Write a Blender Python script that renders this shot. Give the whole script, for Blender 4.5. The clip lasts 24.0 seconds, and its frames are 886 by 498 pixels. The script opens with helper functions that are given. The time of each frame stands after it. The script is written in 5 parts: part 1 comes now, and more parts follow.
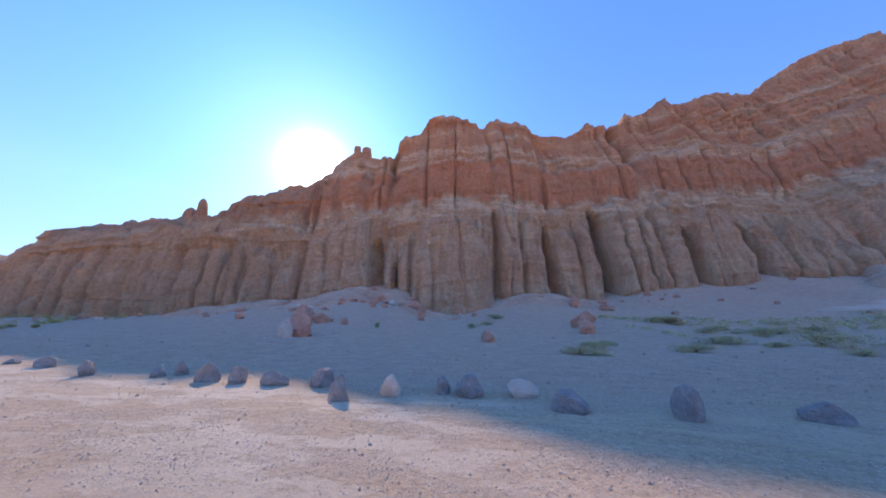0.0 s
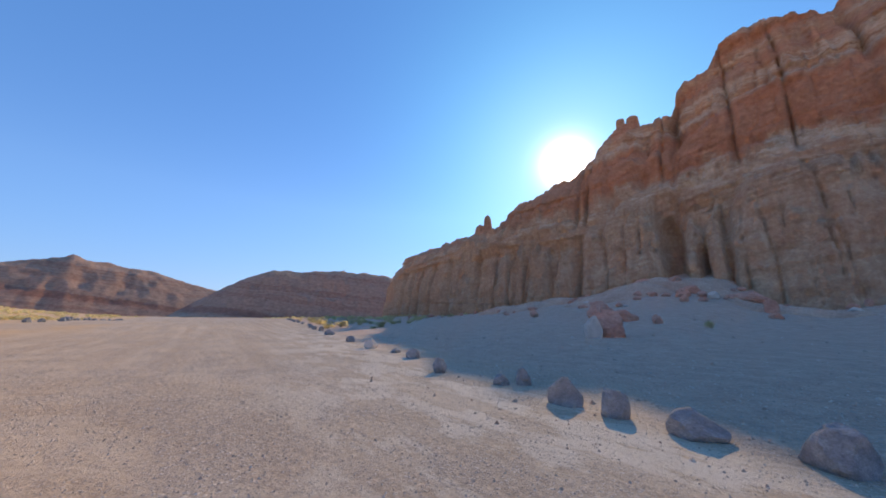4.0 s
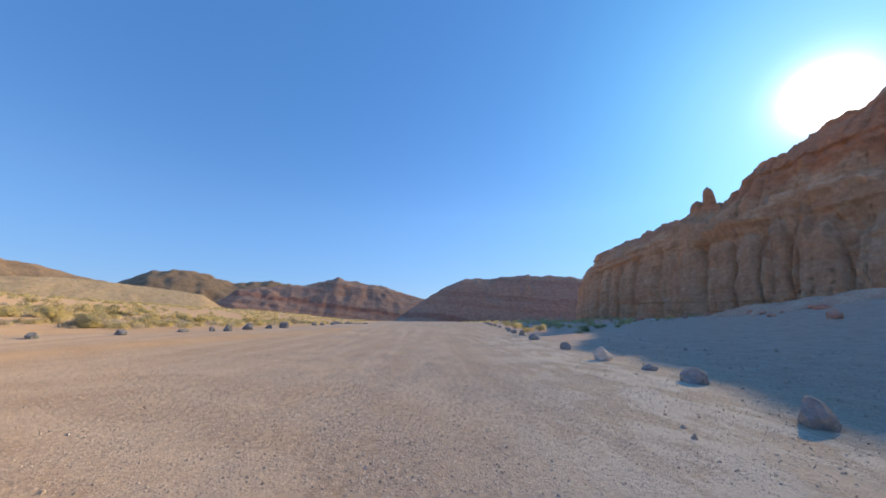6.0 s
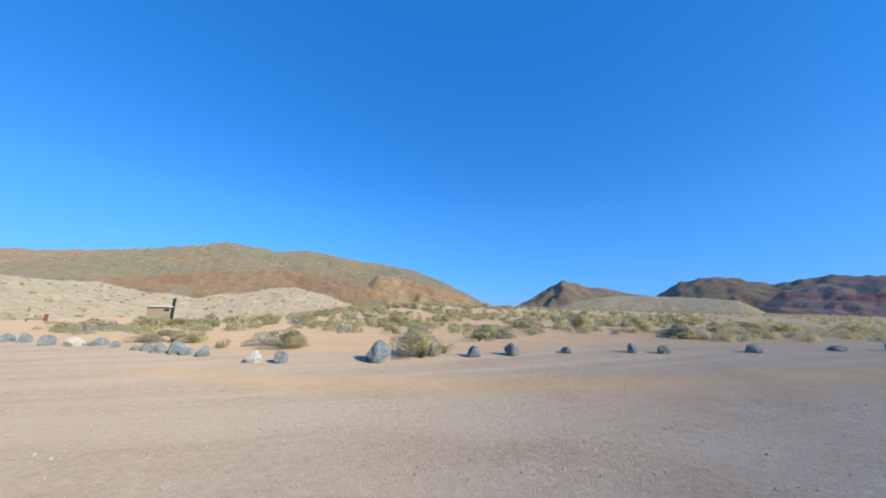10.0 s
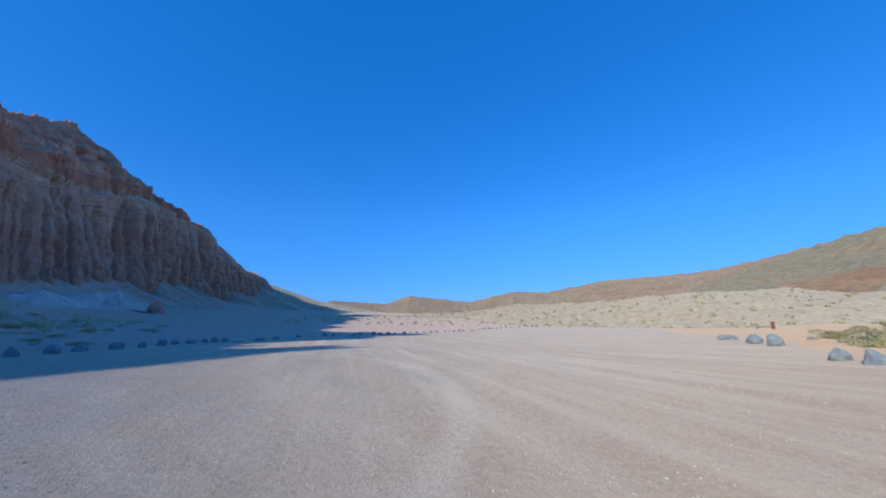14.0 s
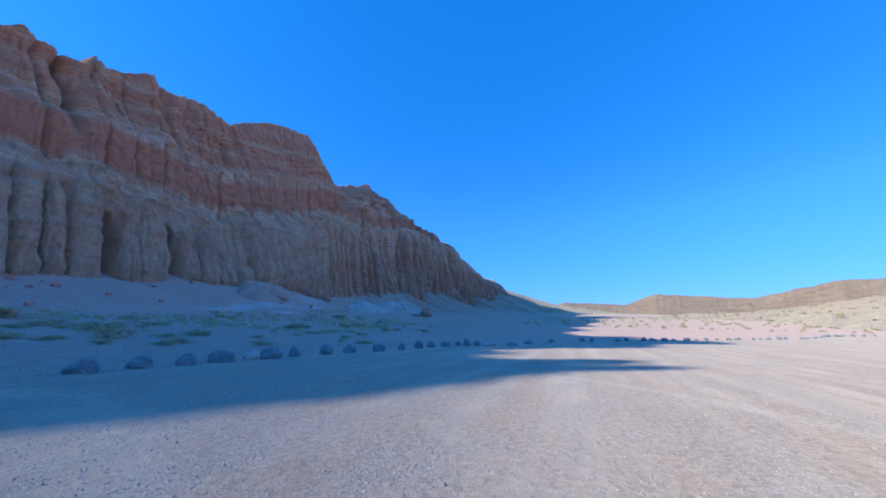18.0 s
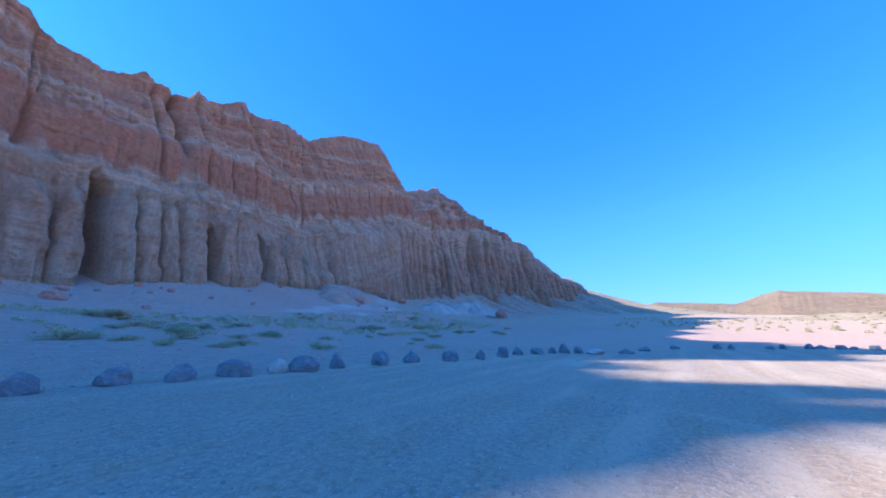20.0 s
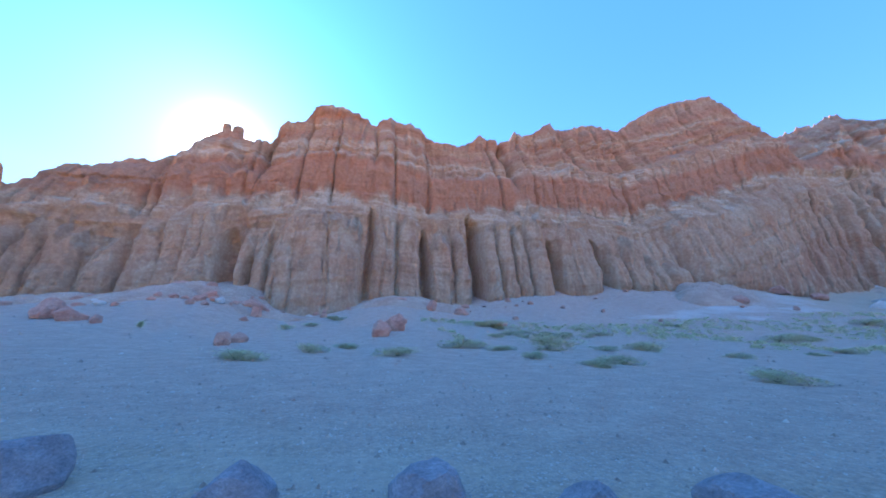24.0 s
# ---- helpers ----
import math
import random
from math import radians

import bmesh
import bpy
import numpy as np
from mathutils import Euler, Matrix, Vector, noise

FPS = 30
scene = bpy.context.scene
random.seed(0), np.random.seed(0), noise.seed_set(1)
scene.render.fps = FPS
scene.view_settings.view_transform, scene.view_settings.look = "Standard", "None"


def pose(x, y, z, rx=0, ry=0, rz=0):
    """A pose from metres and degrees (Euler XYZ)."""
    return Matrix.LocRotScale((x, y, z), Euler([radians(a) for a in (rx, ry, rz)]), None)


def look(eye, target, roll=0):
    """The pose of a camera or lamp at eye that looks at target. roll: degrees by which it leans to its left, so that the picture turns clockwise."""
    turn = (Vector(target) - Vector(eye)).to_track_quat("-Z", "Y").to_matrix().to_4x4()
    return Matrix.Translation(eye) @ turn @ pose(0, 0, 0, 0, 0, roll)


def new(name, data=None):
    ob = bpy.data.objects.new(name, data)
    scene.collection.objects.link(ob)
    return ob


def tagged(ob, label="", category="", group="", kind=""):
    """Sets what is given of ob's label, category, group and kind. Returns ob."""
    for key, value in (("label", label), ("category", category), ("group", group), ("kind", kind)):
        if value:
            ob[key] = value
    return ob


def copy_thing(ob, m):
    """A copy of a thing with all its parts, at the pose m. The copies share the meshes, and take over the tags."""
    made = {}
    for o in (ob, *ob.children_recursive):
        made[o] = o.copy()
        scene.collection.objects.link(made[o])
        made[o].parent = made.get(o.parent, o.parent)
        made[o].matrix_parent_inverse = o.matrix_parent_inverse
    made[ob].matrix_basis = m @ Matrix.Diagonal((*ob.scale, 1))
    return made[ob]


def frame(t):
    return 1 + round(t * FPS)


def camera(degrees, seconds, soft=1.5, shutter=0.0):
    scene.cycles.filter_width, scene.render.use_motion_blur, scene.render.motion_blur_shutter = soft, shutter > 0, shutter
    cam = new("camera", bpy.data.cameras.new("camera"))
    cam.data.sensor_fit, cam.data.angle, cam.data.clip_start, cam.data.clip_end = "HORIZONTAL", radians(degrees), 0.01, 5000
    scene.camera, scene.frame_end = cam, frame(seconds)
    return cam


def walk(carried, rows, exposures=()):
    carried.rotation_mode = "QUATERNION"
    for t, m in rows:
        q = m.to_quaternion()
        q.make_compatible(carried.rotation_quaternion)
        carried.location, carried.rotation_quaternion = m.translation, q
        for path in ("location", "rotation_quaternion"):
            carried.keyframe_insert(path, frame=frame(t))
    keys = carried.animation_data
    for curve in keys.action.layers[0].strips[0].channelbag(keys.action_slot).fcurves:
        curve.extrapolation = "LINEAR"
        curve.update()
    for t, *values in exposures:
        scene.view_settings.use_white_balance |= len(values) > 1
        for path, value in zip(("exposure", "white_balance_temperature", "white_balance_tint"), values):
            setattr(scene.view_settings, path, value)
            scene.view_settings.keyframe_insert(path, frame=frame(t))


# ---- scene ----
# Desert car park under red cliffs, seen from a car that turns a full circle.
# x right, y towards the cliff, z up; the car park's gravel lies at z = 0.
PATH = [  # seconds, x, y, z, yaw, pitch, roll
    (0.0, 0.07, -0.20, 1.401, 0.38, 13.04, -0.34),
    (0.5, -0.08, 0.13, 1.410, 4.31, 12.94, -0.84),
    (1.0, -0.29, 0.45, 1.417, 8.48, 12.86, -1.09),
    (1.5, -0.56, 0.81, 1.418, 13.27, 12.85, -1.05),
    (2.0, -0.89, 1.22, 1.402, 18.50, 12.81, -0.91),
    (2.5, -1.31, 1.65, 1.389, 24.21, 12.73, -0.76),
    (3.0, -1.81, 2.09, 1.382, 30.47, 12.62, -0.69),
    (3.5, -2.41, 2.50, 1.381, 37.37, 12.46, -0.76),
    (4.0, -3.09, 2.84, 1.382, 45.05, 12.24, -1.03),
    (4.5, -3.86, 3.11, 1.379, 52.91, 12.11, -1.14),
    (5.0, -4.69, 3.29, 1.376, 60.80, 12.09, -1.25),
    (5.5, -5.53, 3.36, 1.353, 68.42, 12.07, -1.12),
    (6.0, -6.38, 3.34, 1.359, 75.96, 12.28, -0.99),
    (6.5, -7.17, 3.17, 1.363, 83.94, 12.45, -0.89),
    (7.0, -7.89, 2.82, 1.371, 92.56, 12.68, -0.61),
    (7.5, -8.76, 2.36, 1.363, 102.23, 12.63, -0.80),
    (8.0, -9.62, 1.68, 1.366, 112.45, 12.79, -0.67),
    (8.5, -10.34, 0.90, 1.347, 122.45, 12.77, -0.73),
    (9.0, -10.89, 0.02, 1.335, 132.21, 12.60, -0.72),
    (9.5, -11.30, -0.96, 1.338, 142.02, 12.45, -0.68),
    (10.0, -11.51, -2.00, 1.356, 152.43, 12.41, -0.60),
    (10.5, -11.49, -3.05, 1.367, 163.44, 12.44, -0.47),
    (11.0, -11.25, -4.09, 1.368, 174.96, 12.49, -0.29),
    (11.5, -10.78, -5.12, 1.364, 186.81, 12.53, -0.05),
    (12.0, -10.05, -6.16, 1.366, 198.71, 12.52, 0.24),
    (12.5, -9.09, -7.10, 1.341, 210.37, 12.49, 0.54),
    (13.0, -8.00, -7.82, 1.351, 221.96, 12.70, 0.47),
    (13.5, -6.81, -8.36, 1.360, 232.81, 12.92, 0.29),
    (14.0, -5.61, -8.69, 1.369, 243.07, 13.02, 0.04),
    (14.5, -4.42, -8.81, 1.384, 252.64, 13.09, -0.09),
    (15.0, -3.28, -8.80, 1.384, 259.97, 12.79, -0.33),
    (15.5, -2.19, -8.75, 1.378, 265.30, 12.54, -0.52),
    (16.0, -1.12, -8.64, 1.376, 269.93, 12.61, -0.56),
    (16.5, -0.08, -8.47, 1.377, 274.22, 12.80, -0.50),
    (17.0, 0.97, -8.26, 1.376, 277.30, 12.82, -0.53),
    (17.5, 2.13, -8.04, 1.379, 279.52, 13.17, -0.64),
    (18.0, 3.39, -7.81, 1.378, 280.96, 13.20, -0.74),
    (18.5, 4.68, -7.53, 1.370, 282.73, 13.08, -0.84),
    (19.0, 5.93, -7.17, 1.355, 285.43, 12.95, -0.93),
    (19.5, 7.11, -6.72, 1.341, 289.14, 12.99, -0.98),
    (20.0, 8.21, -6.13, 1.349, 293.37, 13.35, -0.94),
    (20.5, 9.36, -5.34, 1.381, 298.40, 13.56, -0.57),
    (21.0, 10.42, -4.42, 1.383, 305.36, 13.48, -0.73),
    (21.5, 11.22, -3.40, 1.401, 312.70, 13.35, -0.73),
    (22.0, 11.76, -2.32, 1.399, 321.23, 13.40, -0.98),
    (22.5, 12.05, -1.29, 1.411, 329.54, 13.56, -0.98),
    (23.0, 12.17, -0.37, 1.405, 337.08, 13.52, -1.06),
    (23.5, 12.16, 0.32, 1.407, 342.62, 13.70, -1.01),
    (24.0, 12.10, 0.88, 1.392, 347.05, 13.79, -1.01),
]
cam = camera(105.9, 24.0, soft=1.8)
walk(cam, [(t, pose(x, y, z, 90 + up, 0, yaw) @ pose(0, 0, 0, 0, 0, -lean)) for t, x, y, z, yaw, up, lean in PATH],
     exposures=[(0.0, 1.42, 9200, 33), (1.5, 1.36, 9400, 33), (4.0, 0.96, 9800, 23), (6.0, 0.88, 9300, 17), (8.0, 0.85, 7200, 6), (9.5, 0.72, 6300, 3),
                (12.0, 0.38, 5550, 3), (14.0, 0.38, 5500, 6), (17.0, 0.8, 5500, 8), (19.5, 1.10, 5450, 14), (20.5, 1.62, 6100, 20),
                (22.0, 1.83, 6800, 21), (24.0, 2.02, 7700, 22)])

# ---- sky and sun ----
SUN_AZ, SUN_EL = radians(-23.4), radians(25.2)   # azimuth from +y towards +x
SUN = Vector((math.sin(SUN_AZ) * math.cos(SUN_EL), math.cos(SUN_AZ) * math.cos(SUN_EL), math.sin(SUN_EL)))
world = bpy.data.worlds.new("desert_sky")
world.use_nodes = True
scene.world = world
wn, wl = world.node_tree.nodes, world.node_tree.links
wn.clear()
sky = wn.new("ShaderNodeTexSky")
sky.sky_type, sky.sun_disc = "NISHITA", False
sky.sun_elevation, sky.sun_rotation = SUN_EL, SUN_AZ
sky.altitude, sky.air_density, sky.dust_density, sky.ozone_density = 800, 1.0, 0.05, 3.0
sky_tint = wn.new("ShaderNodeHueSaturation")
sky_tint.inputs["Hue"].default_value = 0.509
sky_tint.inputs["Saturation"].default_value = 1.28
sky_bg = wn.new("ShaderNodeBackground")
sky_bg.inputs["Strength"].default_value = 0.15
wl.new(sky.outputs["Color"], sky_tint.inputs["Color"])
# very clear desert air: an even deep blue besides the scattered light
clear = wn.new("ShaderNodeMix")
clear.data_type = "RGBA"
clear.inputs[7].default_value = (0.12, 1.15, 3.7, 1)
sky_dir = wn.new("ShaderNodeTexCoord")
sky_sep = wn.new("ShaderNodeSeparateXYZ")
wl.new(sky_dir.outputs["Generated"], sky_sep.inputs[0])
low_sky = wn.new("ShaderNodeMapRange")
low_sky.inputs["From Min"].default_value, low_sky.inputs["From Max"].default_value = 0.0, 0.30
low_sky.inputs["To Min"].default_value, low_sky.inputs["To Max"].default_value = 0.88, 0.40
wl.new(sky_sep.outputs["Z"], low_sky.inputs["Value"])
wl.new(low_sky.outputs["Result"], clear.inputs[0])
wl.new(sky_tint.outputs["Color"], clear.inputs[6])
wl.new(clear.outputs[2], sky_bg.inputs["Color"])
# the sun's glare, added as a glow in the sky round it
coord = wn.new("ShaderNodeTexCoord")
toward = wn.new("ShaderNodeVectorMath")
toward.operation = "DOT_PRODUCT"
toward.inputs[1].default_value = SUN
wl.new(coord.outputs["Generated"], toward.inputs[0])
glare = []
for power, gain in ((2200.0, 8.0), (520.0, 0.8), (45.0, 0.09)):
    p_ = wn.new("ShaderNodeMath")
    p_.operation = "POWER"
    p_.use_clamp = True
    p_.inputs[1].default_value = power
    g_ = wn.new("ShaderNodeMath")
    g_.operation = "MULTIPLY"
    g_.inputs[1].default_value = gain
    wl.new(toward.outputs["Value"], p_.inputs[0])
    wl.new(p_.outputs[0], g_.inputs[0])
    glare.append(g_)
s1, s2 = wn.new("ShaderNodeMath"), wn.new("ShaderNodeMath")
wl.new(glare[0].outputs[0], s1.inputs[0]), wl.new(glare[1].outputs[0], s1.inputs[1])
wl.new(s1.outputs[0], s2.inputs[0]), wl.new(glare[2].outputs[0], s2.inputs[1])
glow_bg = wn.new("ShaderNodeBackground")
glow_bg.inputs["Color"].default_value = (0.85, 0.97, 1.0, 1)
wl.new(s2.outputs[0], glow_bg.inputs["Strength"])
# overexposure's wide pale blue-green wash on the sun's side, put into the sky colour
w_p, w_g = wn.new("ShaderNodeMath"), wn.new("ShaderNodeMath")
w_p.operation, w_p.use_clamp, w_g.operation = "POWER", True, "MULTIPLY"
w_p.inputs[1].default_value, w_g.inputs[1].default_value = 13.0, 0.18
wl.new(toward.outputs["Value"], w_p.inputs[0])
wl.new(w_p.outputs[0], w_g.inputs[0])
wash_bg = wn.new("ShaderNodeBackground")
wash_bg.inputs["Color"].default_value = (0.05, 0.9, 1.0, 1)
wl.new(w_g.outputs[0], wash_bg.inputs["Strength"])
sun_glow = wn.new("ShaderNodeAddShader")
wl.new(glow_bg.outputs[0], sun_glow.inputs[0]), wl.new(wash_bg.outputs[0], sun_glow.inputs[1])
both = wn.new("ShaderNodeAddShader")
w_out = wn.new("ShaderNodeOutputWorld")
wl.new(sky_bg.outputs[0], both.inputs[0]), wl.new(sun_glow.outputs[0], both.inputs[1])
wl.new(both.outputs[0], w_out.inputs["Surface"])

sun_data = bpy.data.lights.new("sun", "SUN")
sun_data.energy, sun_data.angle, sun_data.color = 3.0, radians(0.53), (1.0, 0.895, 0.66)
sun = new("sun", sun_data)
sun.matrix_world = look(SUN * 300, (0, 0, 0))


# ---- number tools ----
def lerp(a, b, k):
    return a + (b - a) * k


def smooth(a, b, x):
    k = np.clip((np.asarray(x, float) - a) / (b - a), 0, 1)
    return k * k * (3 - 2 * k)


def hash3(i, j, k, seed):
    n = (i.astype(np.int64) * 374761393 + j.astype(np.int64) * 668265263 + k.astype(np.int64) * 2147483647 + seed * 974634773) & 0xFFFFFFFF
    n = ((n ^ (n >> 13)) * 1274126177) & 0xFFFFFFFF
    n = ((n ^ (n >> 16)) * 2246822519) & 0xFFFFFFFF
    return ((n ^ (n >> 15)) & 0xFFFFFF) / float(0xFFFFFF)


def vnoise(x, y, z=0.0, seed=0):
    """Smooth value noise from -1 to 1."""
    x, y, z = np.broadcast_arrays(np.asarray(x, float), np.asarray(y, float), np.asarray(z, float))
    i, j, k = np.floor(x), np.floor(y), np.floor(z)
    u, v, w = x - i, y - j, z - k
    u, v, w = u * u * (3 - 2 * u), v * v * (3 - 2 * v), w * w * (3 - 2 * w)
    out = 0
    for a in (0, 1):
        for b in (0, 1):
            for c in (0, 1):
                out = out + hash3(i + a, j + b, k + c, seed) * (u if a else 1 - u) * (v if b else 1 - v) * (w if c else 1 - w)
    return out * 2 - 1


def fbm(x, y, z=0.0, octaves=4, seed=0):
    out, amp, f = 0, 1.0, 1.0
    for o in range(octaves):
        out = out + amp * vnoise(np.asarray(x) * f, np.asarray(y) * f, np.asarray(z) * f, seed + o * 17)
        amp, f = amp * 0.5, f * 2.03
    return out


def grid_mesh(name, pts, mat, closed=False):
    """A mesh from an array of points [rows, columns, 3]; closed joins the last column to the first."""
    r, c = pts.shape[:2]
    me = bpy.data.meshes.new(name)
    jj = np.arange(c if closed else c - 1)
    a = (np.arange(r - 1)[:, None] * c + jj[None, :]).ravel()
    b = (np.arange(r - 1)[:, None] * c + ((jj + 1) % c)[None, :]).ravel()
    quads = np.stack([a, b, b + c, a + c], 1)
    me.vertices.add(r * c)
    me.vertices.foreach_set("co", pts.reshape(-1).astype(np.float32))
    me.loops.add(len(quads) * 4)
    me.loops.foreach_set("vertex_index", quads.reshape(-1).astype(np.int32))
    me.polygons.add(len(quads))
    me.polygons.foreach_set("loop_start", (np.arange(len(quads)) * 4).astype(np.int32))
    me.update(calc_edges=True)
    me.validate()
    me.materials.append(mat)
    return me


def shade(me, smooth_on=True):
    me.polygons.foreach_set("use_smooth", [smooth_on] * len(me.polygons))
    return me


def put(ob, parent=None):
    if parent is not None:
        ob.parent = parent
    return ob


def part(name, me, mat, parent, label=""):
    """Links a bmesh or a mesh as one object under a thing or a part."""
    if isinstance(me, bmesh.types.BMesh):
        data = bpy.data.meshes.new(name)
        me.to_mesh(data)
        me.free()
        me = data
    if mat is not None and not me.materials:
        me.materials.append(mat)
    ob = put(new(name, me), parent)
    return tagged(ob, label) if label else ob


# ---- materials ----
def node_mat(name, rough=0.9):
    m = bpy.data.materials.new(name)
    m.use_nodes = True
    nt = m.node_tree
    bsdf = nt.nodes["Principled BSDF"]
    bsdf.inputs["Roughness"].default_value = rough
    bsdf.inputs["Specular IOR Level"].default_value = 0.2
    bsdf.inputs["Diffuse Roughness"].default_value = 1.0
    return m, nt, bsdf


def node(nt, kind, links=(), **values):
    n = nt.nodes.new("ShaderNode" + kind)
    for key, value in values.items():
        if key == "operation":
            n.operation = value
        else:
            k = int(key[1:]) if key[0] == "i" and key[1:].isdigit() else key.replace("_", " ")
            n.inputs[k].default_value = value
    for src, dst in links:
        nt.links.new(src, n.inputs[dst])
    return n


def noise_tex(nt, vec, scale, detail=5.0, rough=0.6):
    return node(nt, "TexNoise", [(vec, "Vector")], Scale=scale, Detail=detail, Roughness=rough).outputs["Fac"]


def ramp(nt, fac, stops, mode="LINEAR"):
    n = nt.nodes.new("ShaderNodeValToRGB")
    n.color_ramp.interpolation = mode
    e = n.color_ramp.elements
    while len(e) < len(stops):
        e.new(0.5)
    for el, (pos, col) in zip(e, stops):
        el.position = pos
        el.color = (*col, 1) if len(col) == 3 else col
    nt.links.new(fac, n.inputs[0])
    return n.outputs["Color"]


def mix(nt, fac, a, b, blend="MIX"):
    n = nt.nodes.new("ShaderNodeMix")
    n.data_type, n.blend_type = "RGBA", blend
    for sock, val in ((n.inputs[0], fac), (n.inputs[6], a), (n.inputs[7], b)):
        if isinstance(val, bpy.types.NodeSocket):
            nt.links.new(val, sock)
        elif isinstance(val, (int, float)):
            sock.default_value = val
        else:
            sock.default_value = (*val, 1)
    return n.outputs[2]


def maths(nt, op, a, b=0.0, clamp=False):
    n = nt.nodes.new("ShaderNodeMath")
    n.operation, n.use_clamp = op, clamp
    for sock, val in ((n.inputs[0], a), (n.inputs[1], b)):
        if isinstance(val, bpy.types.NodeSocket):
            nt.links.new(val, sock)
        else:
            sock.default_value = val
    return n.outputs[0]


def position(nt, scale=None):
    g = nt.nodes.new("ShaderNodeNewGeometry")
    if scale is None:
        return g.outputs["Position"]
    n = nt.nodes.new("ShaderNodeMapping")
    n.inputs["Scale"].default_value = scale
    nt.links.new(g.outputs["Position"], n.inputs["Vector"])
    return n.outputs["Vector"]


def bump(nt, bsdf, height, strength, dist):
    n = nt.nodes.new("ShaderNodeBump")
    n.inputs["Strength"].default_value, n.inputs["Distance"].default_value = strength, dist
    nt.links.new(height, n.inputs["Height"])
    old = bsdf.inputs["Normal"].links
    if old:
        nt.links.new(old[0].from_socket, n.inputs["Normal"])
    nt.links.new(n.outputs["Normal"], bsdf.inputs["Normal"])


def banded_rock(name):
    """Cliff rock: tan fluted foot, a cream bed, a massive red band, thin orange and cream beds above."""
    m, nt, bsdf = node_mat(name, 0.95)
    pos = position(nt)
    sep = node(nt, "SeparateXYZ", [(pos, 0)])
    # the beds sink towards one end and climb towards the other
    lift = nt.nodes.new("ShaderNodeAttribute")
    lift.attribute_name = "bed_lift"
    warp = maths(nt, "MULTIPLY", maths(nt, "SUBTRACT", noise_tex(nt, position(nt, (0.055, 0.055, 0.02)), 1.0, 4), 0.5), 8.0)
    fine = maths(nt, "MULTIPLY", maths(nt, "SUBTRACT", noise_tex(nt, position(nt, (0.35, 0.35, 0.12)), 1.0, 5, 0.6), 0.5), 2.0)
    level = maths(nt, "ADD", maths(nt, "SUBTRACT", sep.outputs["Z"], lift.outputs["Fac"]), maths(nt, "ADD", warp, fine))
    # the edge of the lower wall hangs down in tongues
    drip = maths(nt, "MULTIPLY", maths(nt, "SUBTRACT", noise_tex(nt, position(nt, (0.22, 0.22, 0.035)), 1.0, 6, 0.62), 0.5), 17.0)
    level = maths(nt, "ADD", level, maths(nt, "MULTIPLY", drip, ramp(nt, maths(nt, "DIVIDE", level, 95.0), [(0.12, (0, 0, 0)), (0.26, (1, 1, 1)), (0.36, (1, 1, 1)), (0.45, (0, 0, 0))])))
    fac = maths(nt, "DIVIDE", level, 95.0)
    red, orange, cream, tan, rose = (0.64, 0.30, 0.20), (0.68, 0.39, 0.26), (0.82, 0.72, 0.61), (0.625, 0.435, 0.325), (0.64, 0.385, 0.28)
    col = ramp(nt, fac, [(0.0, (0.57, 0.31, 0.22)), (0.05, (0.60, 0.375, 0.275)), (0.10, tan), (0.15, (0.60, 0.385, 0.28)), (0.20, tan), (0.25, (0.65, 0.475, 0.365)), (0.30, tan),
                         (0.335, (0.65, 0.47, 0.36)), (0.352, rose), (0.375, red), (0.42, (0.625, 0.325, 0.225)), (0.455, red), (0.475, rose), (0.53, orange), (0.57, red), (0.60, orange), (0.645, red),
                         (0.69, orange), (0.74, red), (0.80, rose), (0.88, red), (1.0, orange)])
    # cream beds, broken and patchy
    pale = ramp(nt, fac, [(0.0, (0, 0, 0)), (0.08, (0.12, 0.12, 0.12)), (0.22, (0.3, 0.3, 0.3)), (0.29, (0.4, 0.4, 0.4)), (0.32, (1, 1, 1)), (0.345, (0.6, 0.6, 0.6)), (0.36, (0, 0, 0)), (0.465, (0, 0, 0)), (0.48, (0.55, 0.55, 0.55)),
                          (0.53, (0.65, 0.65, 0.65)), (0.545, (0.1, 0.1, 0.1)), (0.595, (0.15, 0.15, 0.15)), (0.61, (0.6, 0.6, 0.6)), (0.625, (0.05, 0.05, 0.05)), (0.70, (0.6, 0.6, 0.6)), (0.72, (0.05, 0.05, 0.05)), (0.95, (0.5, 0.5, 0.5))])
    torn = noise_tex(nt, position(nt, (0.09, 0.09, 0.34)), 1.0, 8, 0.72)
    pale = maths(nt, "MULTIPLY", pale, ramp(nt, torn, [(0.49, (0, 0, 0)), (0.56, (1, 1, 1))]))
    col = mix(nt, maths(nt, "MULTIPLY", pale, 0.85), col, cream)
    # thin beds all the way up, strongest above the massive band
    high = ramp(nt, fac, [(0.0, (0.25, 0.25, 0.25)), (0.27, (0.35, 0.35, 0.35)), (0.33, (1, 1, 1)), (0.37, (0.25, 0.25, 0.25)), (0.46, (0.25, 0.25, 0.25)), (0.50, (1, 1, 1))])
    beds = noise_tex(nt, node(nt, "CombineXYZ", [(maths(nt, "MULTIPLY", level, 0.8), "Z"), (maths(nt, "MULTIPLY", sep.outputs["X"], 0.04), "X")]).outputs[0], 1.0, 5, 0.75)
    col = mix(nt, maths(nt, "MULTIPLY", ramp(nt, beds, [(0.50, (0, 0, 0)), (0.60, (1, 1, 1))]), maths(nt, "MULTIPLY", high, 0.3)), col, (0.68, 0.49, 0.35))
    lines = noise_tex(nt, node(nt, "CombineXYZ", [(maths(nt, "MULTIPLY", level, 2.1), "Z"), (maths(nt, "MULTIPLY", sep.outputs["X"], 0.07), "X")]).outputs[0], 1.0, 4, 0.7)
